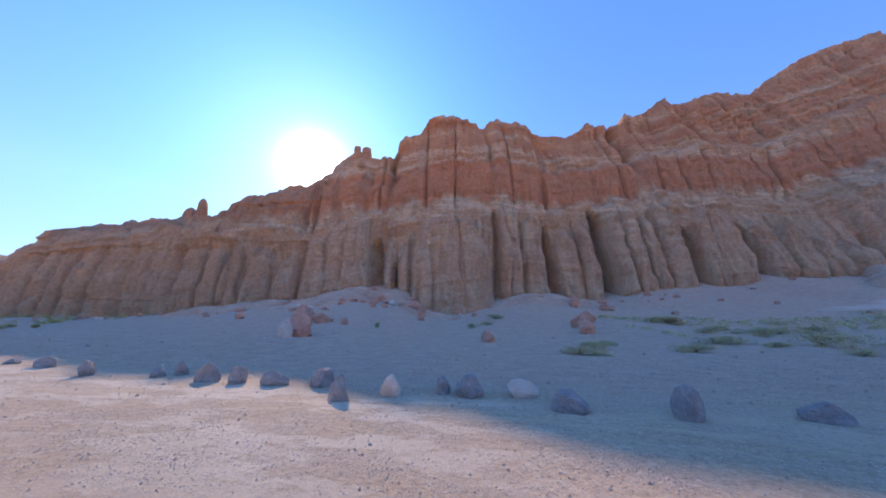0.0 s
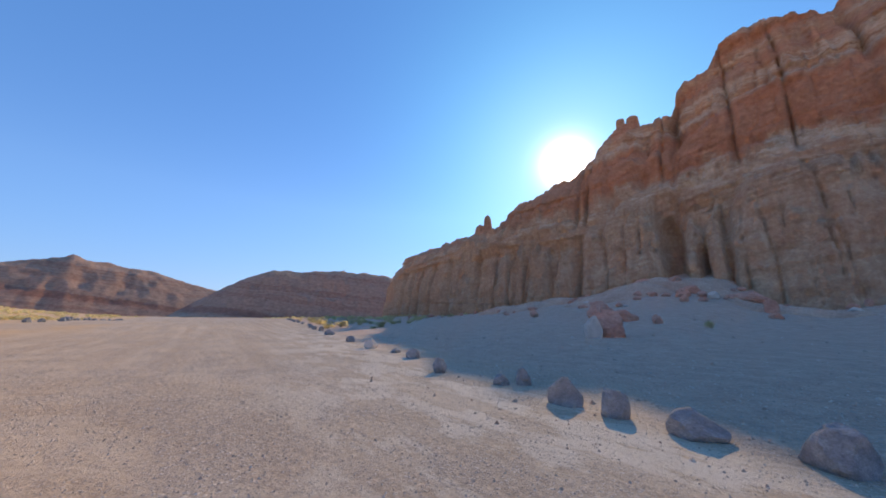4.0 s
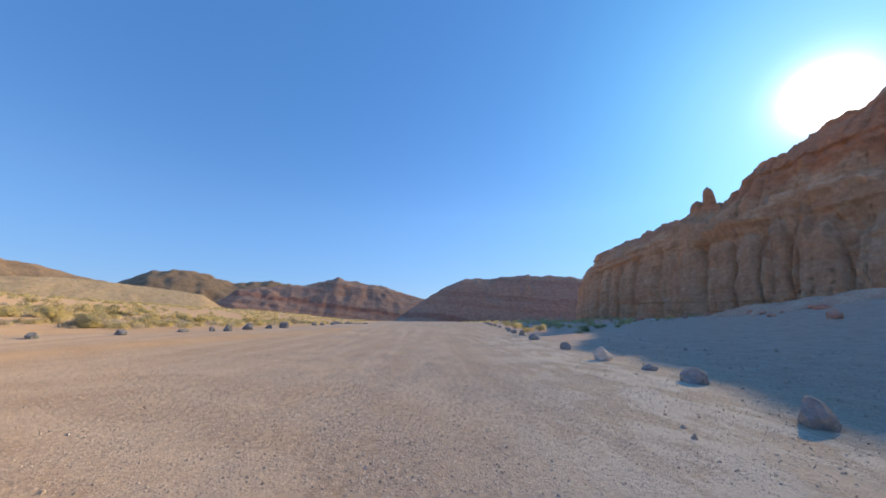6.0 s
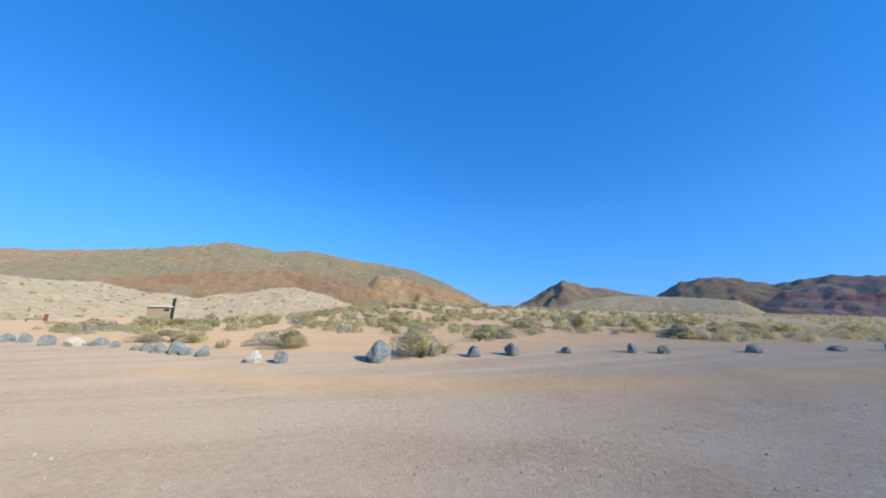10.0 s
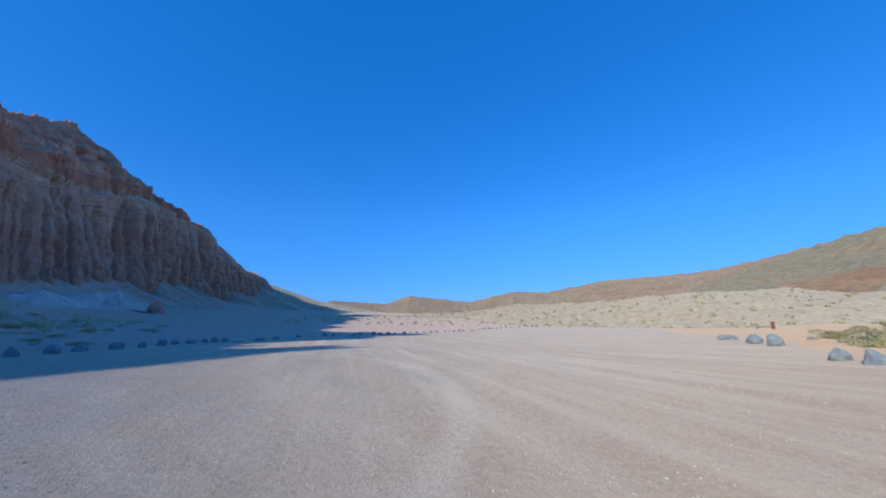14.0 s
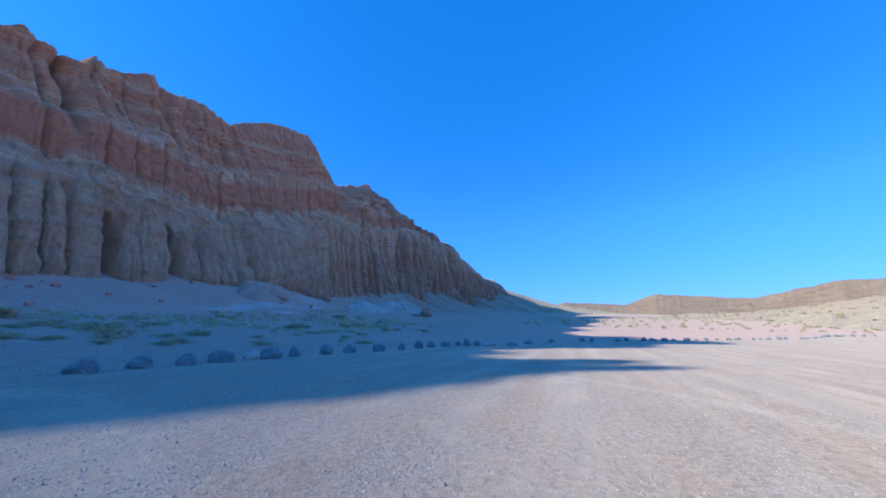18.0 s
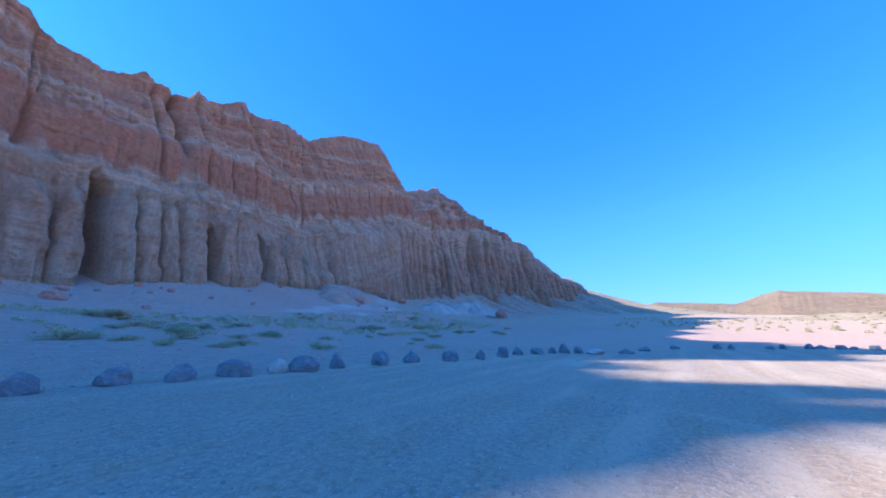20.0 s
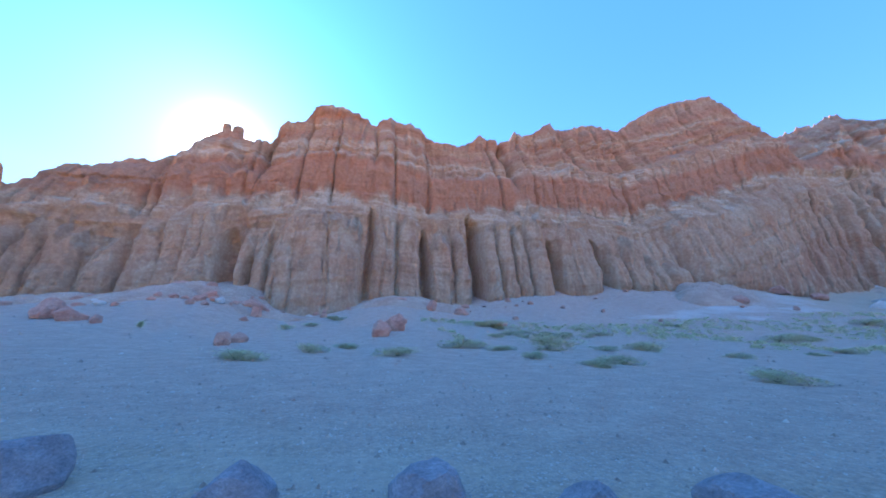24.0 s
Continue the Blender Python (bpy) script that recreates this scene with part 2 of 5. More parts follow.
    col = mix(nt, maths(nt, "MULTIPLY", ramp(nt, lines, [(0.34, (1, 1, 1)), (0.44, (0, 0, 0))]), maths(nt, "MULTIPLY", high, 0.6)), col, (0.42, 0.20, 0.125))
    # ochre wash over the lower wall, red wash run down from the band
    lower = ramp(nt, fac, [(0.28, (1, 1, 1)), (0.335, (0, 0, 0))])
    wash = noise_tex(nt, position(nt, (0.12, 0.12, 0.05)), 1.0, 6, 0.65)
    col = mix(nt, maths(nt, "MULTIPLY", lower, ramp(nt, wash, [(0.44, (0, 0, 0)), (0.58, (0.8, 0.8, 0.8))])), col, (0.61, 0.365, 0.26))
    runs = noise_tex(nt, position(nt, (0.55, 0.55, 0.03)), 1.0, 4, 0.6)
    col = mix(nt, maths(nt, "MULTIPLY", ramp(nt, runs, [(0.46, (0, 0, 0)), (0.66, (0.6, 0.6, 0.6))]), lower), col, (0.70, 0.55, 0.44))
    streak = noise_tex(nt, position(nt, (0.30, 0.30, 0.025)), 1.0, 6, 0.65)
    col = mix(nt, ramp(nt, streak, [(0.32, (0.8, 0.8, 0.8)), (0.44, (0, 0, 0))]), col, mix(nt, 0.35, col, (0.36, 0.17, 0.11)))
    end = ramp(nt, maths(nt, "DIVIDE", maths(nt, "ADD", maths(nt, "MULTIPLY", sep.outputs["X"], -1.0), maths(nt, "MULTIPLY", warp, 2.0)), 100.0), [(0.24, (0, 0, 0)), (0.50, (0.75, 0.75, 0.75))])
    col = mix(nt, end, col, mix(nt, 0.6, col, (0.50, 0.335, 0.24)))
    grain = noise_tex(nt, pos, 1.3, 9, 0.72)
    col = mix(nt, 0.34, col, ramp(nt, grain, [(0.32, (0.22, 0.20, 0.18)), (0.5, (0.5, 0.5, 0.5)), (0.68, (0.9, 0.9, 0.9))]), "OVERLAY")
    col = mix(nt, 1.0, col, (0.94, 0.885, 0.79), "MULTIPLY")
    nt.links.new(col, bsdf.inputs["Base Color"])
    bump(nt, bsdf, noise_tex(nt, position(nt, (0.8, 0.8, 0.22)), 1.0, 8, 0.68), 0.7, 0.7)
    bump(nt, bsdf, beds, 0.6, 0.8)
    bump(nt, bsdf, lines, 0.6, 0.45)
    bump(nt, bsdf, grain, 0.7, 0.3)
    return m


def gravel_mat(name):
    """Pale gravel with dusty wheel marks; sandier where the ground's sand value is high."""
    m, nt, bsdf = node_mat(name, 0.95)
    bsdf.inputs["Diffuse Roughness"].default_value = 0.75
    pos = position(nt)
    sand = nt.nodes.new("ShaderNodeAttribute")
    sand.attribute_name = "sand"
    sand = sand.outputs["Fac"]
    big, mid = noise_tex(nt, pos, 0.07, 5), noise_tex(nt, pos, 0.7, 6, 0.65)
    small, grit = noise_tex(nt, pos, 9.0, 6, 0.75), noise_tex(nt, pos, 34.0, 4, 0.8)
    col = ramp(nt, big, [(0.3, (0.425, 0.305, 0.212)), (0.5, (0.475, 0.345, 0.24)), (0.7, (0.52, 0.38, 0.265))])
    # wheel marks: long dusty streaks along the road and round the turning place
    turn = nt.nodes.new("ShaderNodeMapping")
    turn.inputs["Rotation"].default_value = (0, 0, radians(11))
    nt.links.new(pos, turn.inputs["Vector"])
    flat = node(nt, "VectorMath", [(turn.outputs[0], 0)], operation="MULTIPLY", i1=(0.055, 1.15, 0.0)).outputs[0]
    road = noise_tex(nt, flat, 1.0, 5, 0.6)
    sep = node(nt, "SeparateXYZ", [(pos, 0)])
    # coarser towards the cliff and towards the far end of the lot
    rough_side = maths(nt, "MAXIMUM", maths(nt, "MULTIPLY", sep.outputs["Y"], 0.08), maths(nt, "SUBTRACT", maths(nt, "MULTIPLY", sep.outputs["X"], 0.07), 0.05))
    rough_side = maths(nt, "ADD", rough_side, maths(nt, "MULTIPLY", big, 0.5))
    rx, ry = maths(nt, "ADD", sep.outputs["X"], 3.0), maths(nt, "MULTIPLY", maths(nt, "ADD", sep.outputs["Y"], 0.5), 1.7)
    rad = maths(nt, "SQRT", maths(nt, "ADD", maths(nt, "MULTIPLY", rx, rx), maths(nt, "MULTIPLY", ry, ry)))
    rad = maths(nt, "ADD", rad, maths(nt, "ADD", maths(nt, "MULTIPLY", big, 9.0), maths(nt, "MULTIPLY", noise_tex(nt, pos, 0.19, 4), 6.0)))
    arcs = noise_tex(nt, node(nt, "CombineXYZ", [(maths(nt, "MULTIPLY", rad, 0.95), "X"), (maths(nt, "MULTIPLY", sep.outputs["X"], 0.03), "Y")]).outputs[0], 1.0, 4, 0.6)
    inner = ramp(nt, maths(nt, "DIVIDE", rad, 40.0), [(0.40, (1, 1, 1)), (0.70, (0, 0, 0))])
    dust = ramp(nt, node(nt, "Mix", [(inner, 0), (road, 2), (arcs, 3)]).outputs[0], [(0.44, (0, 0, 0)), (0.60, (1, 1, 1))])
    dust = maths(nt, "MULTIPLY", dust, maths(nt, "SUBTRACT", 1.0, sand))
    dust = maths(nt, "MULTIPLY", dust, ramp(nt, rough_side, [(0.0, (0.55, 0.55, 0.55)), (0.4, (1, 1, 1))]))
    col = mix(nt, maths(nt, "MULTIPLY", dust, 0.68), col, (0.66, 0.515, 0.385))
    # patches of bare coarse gravel on the road side
    bare = noise_tex(nt, node(nt, "VectorMath", [(turn.outputs[0], 0)], operation="MULTIPLY", i1=(0.30, 0.75, 0.0)).outputs[0], 1.0, 8, 0.72)
    bare = maths(nt, "MULTIPLY", ramp(nt, bare, [(0.45, (0, 0, 0)), (0.56, (1, 1, 1))]), ramp(nt, rough_side, [(0.0, (0, 0, 0)), (0.45, (1, 1, 1))]))
    bare = maths(nt, "MULTIPLY", bare, maths(nt, "SUBTRACT", 1.0, sand))
    col = mix(nt, maths(nt, "MULTIPLY", bare, 0.5), col, (0.43, 0.345, 0.275))
    # one clear wheel track that swings round the lot
    tx, ty = maths(nt, "SUBTRACT", sep.outputs["X"], 5.5), maths(nt, "ADD", sep.outputs["Y"], 1.6)
    ring = maths(nt, "SQRT", maths(nt, "ADD", maths(nt, "MULTIPLY", tx, tx), maths(nt, "MULTIPLY", ty, ty)))
    ring = maths(nt, "ABSOLUTE", maths(nt, "SUBTRACT", maths(nt, "ADD", ring, maths(nt, "MULTIPLY", big, 0.8)), 12.1))
    ring = maths(nt, "MULTIPLY", ramp(nt, ring, [(0.08, (1, 1, 1)), (0.34, (0, 0, 0))]), ramp(nt, maths(nt, "ADD", maths(nt, "MULTIPLY", sep.outputs["Y"], -0.1), maths(nt, "MULTIPLY", mid, 0.4)), [(0.75, (0, 0, 0)), (1.05, (1, 1, 1))]))
    col = mix(nt, maths(nt, "MULTIPLY", ring, 0.4), col, (0.66, 0.54, 0.42))
    col = mix(nt, maths(nt, "MULTIPLY", ramp(nt, mid, [(0.40, (0, 0, 0)), (0.64, (1, 1, 1))]), 0.35), col, (0.55, 0.44, 0.345))
    col = mix(nt, maths(nt, "MULTIPLY", sand, 0.85), col, ramp(nt, mid, [(0.3, (0.57, 0.365, 0.205)), (0.7, (0.65, 0.435, 0.265))]))
    slope = nt.nodes.new("ShaderNodeAttribute")
    slope.attribute_name = "slope"
    dirt = noise_tex(nt, pos, 1.1, 10, 0.78)
    col = mix(nt, maths(nt, "MULTIPLY", slope.outputs["Fac"], 0.75), col, ramp(nt, dirt, [(0.32, (0.42, 0.265, 0.215)), (0.5, (0.58, 0.37, 0.30)), (0.68, (0.72, 0.51, 0.42))]))
    ash = nt.nodes.new("ShaderNodeAttribute")
    ash.attribute_name = "ash"
    drift = noise_tex(nt, position(nt, (0.12, 0.22, 0.2)), 1.0, 7, 0.65)
    ash = ramp(nt, maths(nt, "ADD", ash.outputs["Fac"], maths(nt, "MULTIPLY", maths(nt, "SUBTRACT", drift, 0.55), 2.2)), [(0.35, (0, 0, 0)), (0.85, (1, 1, 1))])
    col = mix(nt, maths(nt, "MULTIPLY", maths(nt, "MULTIPLY", ash, 0.7), slope.outputs["Fac"]), col, ramp(nt, mid, [(0.3, (0.63, 0.56, 0.50)), (0.7, (0.76, 0.70, 0.64))]))
    # crusts of dried cream mud beside the boulders
    crust = nt.nodes.new("ShaderNodeAttribute")
    crust.attribute_name = "crust"
    spread = noise_tex(nt, node(nt, "VectorMath", [(turn.outputs[0], 0)], operation="MULTIPLY", i1=(0.42, 0.95, 0.0)).outputs[0], 1.0, 8, 0.62)
    crust = maths(nt, "MULTIPLY", ramp(nt, spread, [(0.485, (0, 0, 0)), (0.535, (1, 1, 1))]), crust.outputs["Fac"])
    col = mix(nt, maths(nt, "MULTIPLY", crust, 0.9), col, ramp(nt, mid, [(0.3, (0.63, 0.52, 0.40)), (0.7, (0.72, 0.61, 0.485))]))
    coarse = maths(nt, "SUBTRACT", 1.0, maths(nt, "MAXIMUM", maths(nt, "MULTIPLY", dust, 0.6), maths(nt, "MAXIMUM", maths(nt, "MULTIPLY", sand, 0.75), maths(nt, "MULTIPLY", crust, 0.8))), True)
    north = ramp(nt, rough_side, [(0.0, (0.45, 0.45, 0.45)), (0.4, (1, 1, 1))])
    coarse = maths(nt, "MULTIPLY", coarse, north)
    col = mix(nt, maths(nt, "MULTIPLY", coarse, 0.55), col, ramp(nt, small, [(0.3, (0.22, 0.22, 0.22)), (0.5, (0.54, 0.53, 0.52)), (0.7, (0.88, 0.87, 0.85))]), "OVERLAY")
    lumps = 0.0
    for scale, least, cover in ((13.0, 0.72, 0.4), (21.0, 0.6, 0.45), (38.0, 0.5, 0.45)):
        cell = node(nt, "TexVoronoi", [(pos, "Vector")], Scale=scale)
        cell.voronoi_dimensions = "2D"
        pick = node(nt, "SeparateColor", [(cell.outputs["Color"], 0)]).outputs[0]
        stone = maths(nt, "MULTIPLY", maths(nt, "LESS_THAN", cell.outputs["Distance"], 0.30), maths(nt, "GREATER_THAN", pick, least))
        stone = maths(nt, "MULTIPLY", stone, maths(nt, "MAXIMUM", maths(nt, "MULTIPLY", coarse, cover), maths(nt, "MULTIPLY", bare, 0.8)))
        col = mix(nt, stone, col, ramp(nt, pick, [(least, (0.30, 0.255, 0.225)), (0.5 + least / 2, (0.46, 0.385, 0.325)), (1.0, (0.70, 0.61, 0.52))]))
        lumps = maths(nt, "ADD", maths(nt, "MULTIPLY", maths(nt, "MULTIPLY", stone, maths(nt, "SUBTRACT", 0.45, cell.outputs["Distance"])), 20.0 / scale), lumps)
    col = mix(nt, 1.0, col, (1.0, 0.985, 0.985), "MULTIPLY")
    nt.links.new(col, bsdf.inputs["Base Color"])
    bump(nt, bsdf, mid, 0.3, 0.05)
    bump(nt, bsdf, maths(nt, "MULTIPLY", dirt, slope.outputs["Fac"]), 0.6, 0.12)
    bump(nt, bsdf, small, 0.7, 0.03)
    bump(nt, bsdf, grit, 0.9, 0.012)
    bump(nt, bsdf, lumps, 0.9, 0.03)
    return m


def boulder_mat(name, dark, light, scale=3.0):
    """Weathered stone, speckled, each stone of its own shade."""
    m, nt, bsdf = node_mat(name, 0.85)
    tc = nt.nodes.new("ShaderNodeTexCoord")
    vec = tc.outputs["Object"]
    info = nt.nodes.new("ShaderNodeObjectInfo")
    n1, n2 = noise_tex(nt, vec, scale, 6, 0.65), noise_tex(nt, vec, scale * 9, 5, 0.7)
    col = ramp(nt, n1, [(0.3, dark), (0.55, lerp(np.array(dark), np.array(light), 0.45).tolist()), (0.75, light)])
    col = mix(nt, 0.5, col, ramp(nt, n2, [(0.3, (0.25, 0.25, 0.25)), (0.7, (0.85, 0.85, 0.85))]), "OVERLAY")
    col = mix(nt, maths(nt, "MULTIPLY", info.outputs["Random"], 0.45), col, mix(nt, 0.22, col, (0.36, 0.32, 0.29)))
    nt.links.new(col, bsdf.inputs["Base Color"])
    bump(nt, bsdf, n1, 0.7, 0.12)
    bump(nt, bsdf, n2, 0.7, 0.02)
    return m


def hill_mat(name, stops, bed=None, scale=0.02):
    """Far slopes: colours that run in beds and gullies."""
    m, nt, bsdf = node_mat(name, 1.0)
    pos = position(nt)
    n1 = noise_tex(nt, position(nt, (scale, scale, scale * 2)), 1.0, 7, 0.65)
    n2 = noise_tex(nt, pos, scale * 8, 6, 0.7)
    if bed:
        z = node(nt, "SeparateXYZ", [(pos, 0)]).outputs["Z"]
        tilt = maths(nt, "MULTIPLY", node(nt, "SeparateXYZ", [(pos, 0)]).outputs["Y"], 0.12)
        lv = maths(nt, "ADD", maths(nt, "DIVIDE", maths(nt, "ADD", z, tilt), bed), maths(nt, "MULTIPLY", n1, 0.35))
        n1 = noise_tex(nt, node(nt, "CombineXYZ", [(lv, "Z")]).outputs[0], 2.4, 4, 0.6)
    col = ramp(nt, n1, stops)
    col = mix(nt, 0.5, col, ramp(nt, n2, [(0.3, (0.25, 0.25, 0.25)), (0.7, (0.85, 0.85, 0.85))]), "OVERLAY")
    nt.links.new(col, bsdf.inputs["Base Color"])
    bump(nt, bsdf, n2, 0.7, 0.12 / scale * 0.25)
    return m


M_CLIFF = banded_rock("banded_cliff_rock")
M_GROUND = gravel_mat("pale_gravel")
M_BOULDER = boulder_mat("grey_basalt", (0.17, 0.186, 0.20), (0.41, 0.44, 0.46))
M_WHITE = boulder_mat("pale_limestone", (0.50, 0.45, 0.41), (0.72, 0.66, 0.60))
M_RED = boulder_mat("red_sandstone", (0.54, 0.235, 0.175), (0.76, 0.45, 0.345), 1.2)
M_HILL_TAN = hill_mat("tan_hillside", [(0.3, (0.40, 0.28, 0.165)), (0.55, (0.46, 0.33, 0.20)), (0.75, (0.38, 0.30, 0.18))])
M_HILL_BROWN = hill_mat("brown_hillside", [(0.3, (0.22, 0.145, 0.095)), (0.55, (0.29, 0.20, 0.13)), (0.75, (0.25, 0.20, 0.13))])
M_HILL_ORANGE = hill_mat("olive_badland", [(0.30, (0.27, 0.185, 0.11)), (0.46, (0.235, 0.182, 0.115)), (0.7, (0.205, 0.175, 0.12))])
M_HILL_RUST = hill_mat("rust_badland", [(0.30, (0.225, 0.13, 0.08)), (0.5, (0.255, 0.16, 0.098)), (0.7, (0.24, 0.172, 0.11))])
M_HILL_CLAY = hill_mat("orange_clay_bluff", [(0.30, (0.30, 0.175, 0.09)), (0.5, (0.35, 0.225, 0.125)), (0.7, (0.32, 0.225, 0.135))])
M_HILL_RED = hill_mat("red_bedded_hill", [(0.38, (0.31, 0.145, 0.105)), (0.48, (0.38, 0.215, 0.155)), (0.52, (0.42, 0.265, 0.195)), (0.57, (0.345, 0.18, 0.13)), (0.66, (0.39, 0.25, 0.18))], 60.0)
M_HILL_PALE = hill_mat("pale_badland", [(0.3, (0.32, 0.25, 0.165)), (0.5, (0.40, 0.315, 0.22)), (0.72, (0.365, 0.25, 0.175))], 14.0, 0.05)

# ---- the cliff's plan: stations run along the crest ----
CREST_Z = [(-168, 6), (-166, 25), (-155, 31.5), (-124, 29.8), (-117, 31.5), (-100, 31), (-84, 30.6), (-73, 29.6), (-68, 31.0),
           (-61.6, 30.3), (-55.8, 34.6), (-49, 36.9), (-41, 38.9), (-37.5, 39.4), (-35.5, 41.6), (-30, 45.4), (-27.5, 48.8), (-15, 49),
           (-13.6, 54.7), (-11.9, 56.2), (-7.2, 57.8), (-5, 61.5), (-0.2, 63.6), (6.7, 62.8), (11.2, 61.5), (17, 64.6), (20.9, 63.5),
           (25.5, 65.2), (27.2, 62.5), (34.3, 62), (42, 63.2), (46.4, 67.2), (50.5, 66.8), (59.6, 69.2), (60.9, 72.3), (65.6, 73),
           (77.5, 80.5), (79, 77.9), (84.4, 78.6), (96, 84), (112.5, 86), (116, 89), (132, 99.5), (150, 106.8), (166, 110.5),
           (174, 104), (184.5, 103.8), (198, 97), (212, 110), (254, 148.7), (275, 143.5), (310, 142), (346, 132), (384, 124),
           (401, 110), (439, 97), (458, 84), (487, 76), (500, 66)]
CREST_PLAN = [(-168, -168, 131), (-160, -160, 128), (-110, -110, 100), (-64.4, -64.4, 84), (-23, -23, 88.5), (-13, -13, 88.5), (56, 56, 101),
              (80, 80, 106), (120, 120, 108), (167, 167, 105), (193.5, 193.5, 109), (215, 240, 121), (262, 330, 138), (315, 386, 130),
              (350, 421, 118), (405, 467, 95), (460, 523, 60), (500, 548, 18)]
BASE = [(-168, -172, 122, 1.5), (-154, -152, 110, 2.5), (-115, -115, 86, 2.5), (-75, -75, 76.5, 3), (-61, -61, 74, 3.6), (-44, -44, 74, 4.8), (-34, -34, 74, 6.8),
        (-25, -25, 74, 7.4), (-18, -18, 74, 9.2), (-9, -9, 73.5, 9), (-5, -5, 73, 5.5), (1, 1, 72, 3.8), (6, 6, 72, 4.8), (10.4, 10.4, 73, 6.1),
        (15, 15, 74, 7.5), (20, 20, 76, 8.6), (29, 29, 78, 7.4), (38, 38, 79, 8), (44, 44, 79, 9.5), (49, 49, 79.5, 10.4), (60, 60, 80, 11.4),
        (70, 70, 80, 11.5), (76, 76, 79, 13.4), (88, 88, 79, 13.8), (116, 116, 79, 15.8), (140, 140, 79.5, 14.8), (159, 159, 80, 15.8), (193, 191, 81, 15.5),
        (225, 226, 84, 17.3), (262, 300, 92, 20), (350, 385, 62, 24), (460, 480, 12, 27), (500, 508, -15, 27)]


def spline(rows, s):
    k = np.array(rows, float)
    return [np.interp(s, k[:, 0], k[:, j]) for j in range(1, k.shape[1])]


# ---- ground ----
ROW_LEFT = [(-300, 30), (-110, 4), (-91, 1.7), (-64, -0.5), (-50, -2), (-40, -3.2), (-35, -4.6), (-31, -5.3), (-26, -7.5), (-22.6, -9.2), (-18.7, -11),
            (-15, -12.2), (-12, -13.2), (-9.9, -15.9), (-7.7, -18.2), (-5, -21), (-1.5, -24.8), (2.8, -31.4), (6, -35.5), (16, -50), (34, -76), (70, -130)]
ROW_RIGHT = [(-300, 95), (-110, 43), (-70, 30), (-59, 27.6), (-40, 20.5), (-31.5, 17.3), (-23.3, 14.7), (-18, 12.7), (-13.4, 11.5), (-10, 9.7), (-6, 8.8),
             (-2, 7), (2, 6.6), (6, 5.5), (9.3, 4.9), (12.6, 3.9), (16, 2.3), (18.9, 0.9), (21.6, -0.8), (25, -2.2), (28.2, -3.3), (30.4, -5.4),
             (32.4, -8), (36.1, -9.4), (40.2, -11.7), (43.2, -15.2), (46.7, -19.7), (60, -36), (82, -70), (100, -120)]


def ground_z(x, y):
    """Height of the bare ground."""
    x, y = np.asarray(x, float), np.asarray(y, float)
    bx, by, bz = spline(BASE, np.linspace(-168, 500, 420))
    # slope of rubble up to the foot of the cliff, read along x
    near = bx < 300
    foot_y, foot_z = np.interp(x, bx[near], by[near]), np.interp(x, bx[near], bz[near])
    k = np.clip((y - 12) / np.maximum(foot_y - 12, 5), 0, 1.35)
    z = foot_z * k ** 2 * smooth(-205, -130, x)
    z = z + 0.052 * np.maximum(x - 60, 0) * smooth(-420, -60, y) * (1 - 0.8 * smooth(0, 1, k)) * smooth(60, 140, x)
    # the sandy flat beyond the far row of boulders lies higher
    edge = smooth(2.0, 13.0, -(y + 6.4) * 0.75 - (x + 10.1) * 0.62)
    z = z + 0.55 * edge * (1 - smooth(-4, 12, x - 3 + y * 0.18))
    out = np.interp(x, *np.array(ROW_LEFT, float).T) - y
    az = np.degrees(np.arctan2(x, y))
    z = z + 6.5 * smooth(6, 120, out) * smooth(-178, -150, az) * (1 - smooth(-92, -80, az))
    far = np.hypot(x, y)
    z = z + 0.9 * smooth(25, 120, -y) + 0.012 * np.maximum(-y - 60, 0) * smooth(60, 200, -y)
    z = z + 0.10 * fbm(x * 0.09, y * 0.09, 3.1, 3, 5) * smooth(10, 30, far) + 0.9 * fbm(x * 0.02, y * 0.02, 1.7, 3, 8) * smooth(60, 160, far)
    z = z + 0.012 * vnoise(x * 0.7, y * 0.7, 0.3, 9)
    return z * (1 - smooth(1500, 2500, far)) 


rings = np.concatenate([[0.0], np.geomspace(0.6, 60, 170), np.geomspace(63, 4600, 90)])
turns = np.linspace(0, 2 * np.pi, 480, endpoint=False)
gx, gy = 0.0 + rings[:, None] * np.sin(turns), 1.0 + rings[:, None] * np.cos(turns)
sloping = smooth(-0.5, 4.0, gy - np.interp(gx, *np.array(ROW_RIGHT, float).T) + 0.9 * fbm(gx * 0.3, gy * 0.3, 0, 3, 78)) * (1 - 0.85 * smooth(90, 150, gx))
sandy = np.maximum(smooth(0.0, 3.0, np.interp(gx, *np.array(ROW_LEFT, float).T) - gy + 0.9 * fbm(gx * 0.3, gy * 0.3, 0, 3, 77)),
                   0.3 * smooth(0.5, 4.0, gy - np.interp(gx, *np.array(ROW_RIGHT, float).T) + 0.9 * fbm(gx * 0.3, gy * 0.3, 0, 3, 78)))
band_x, band_y = np.array([(-110, 20), (-60, 7), (-43, 3), (-35.5, 0.6), (-29.7, -2.2), (-24, -4.5), (-20.3, -5.8), (-18.2, -6.9), (-16, -8.0), (-12.5, -10), (-9, -13.5)], float).T
streak_ = np.exp(-((gy - np.interp(gx, band_x, band_y)) / (0.9 + 0.5 * vnoise(gx * 0.2, gy * 0.2, 0, 79))) ** 2) * smooth(-80, -50, gx) * (1 - smooth(-10, -7, gx))
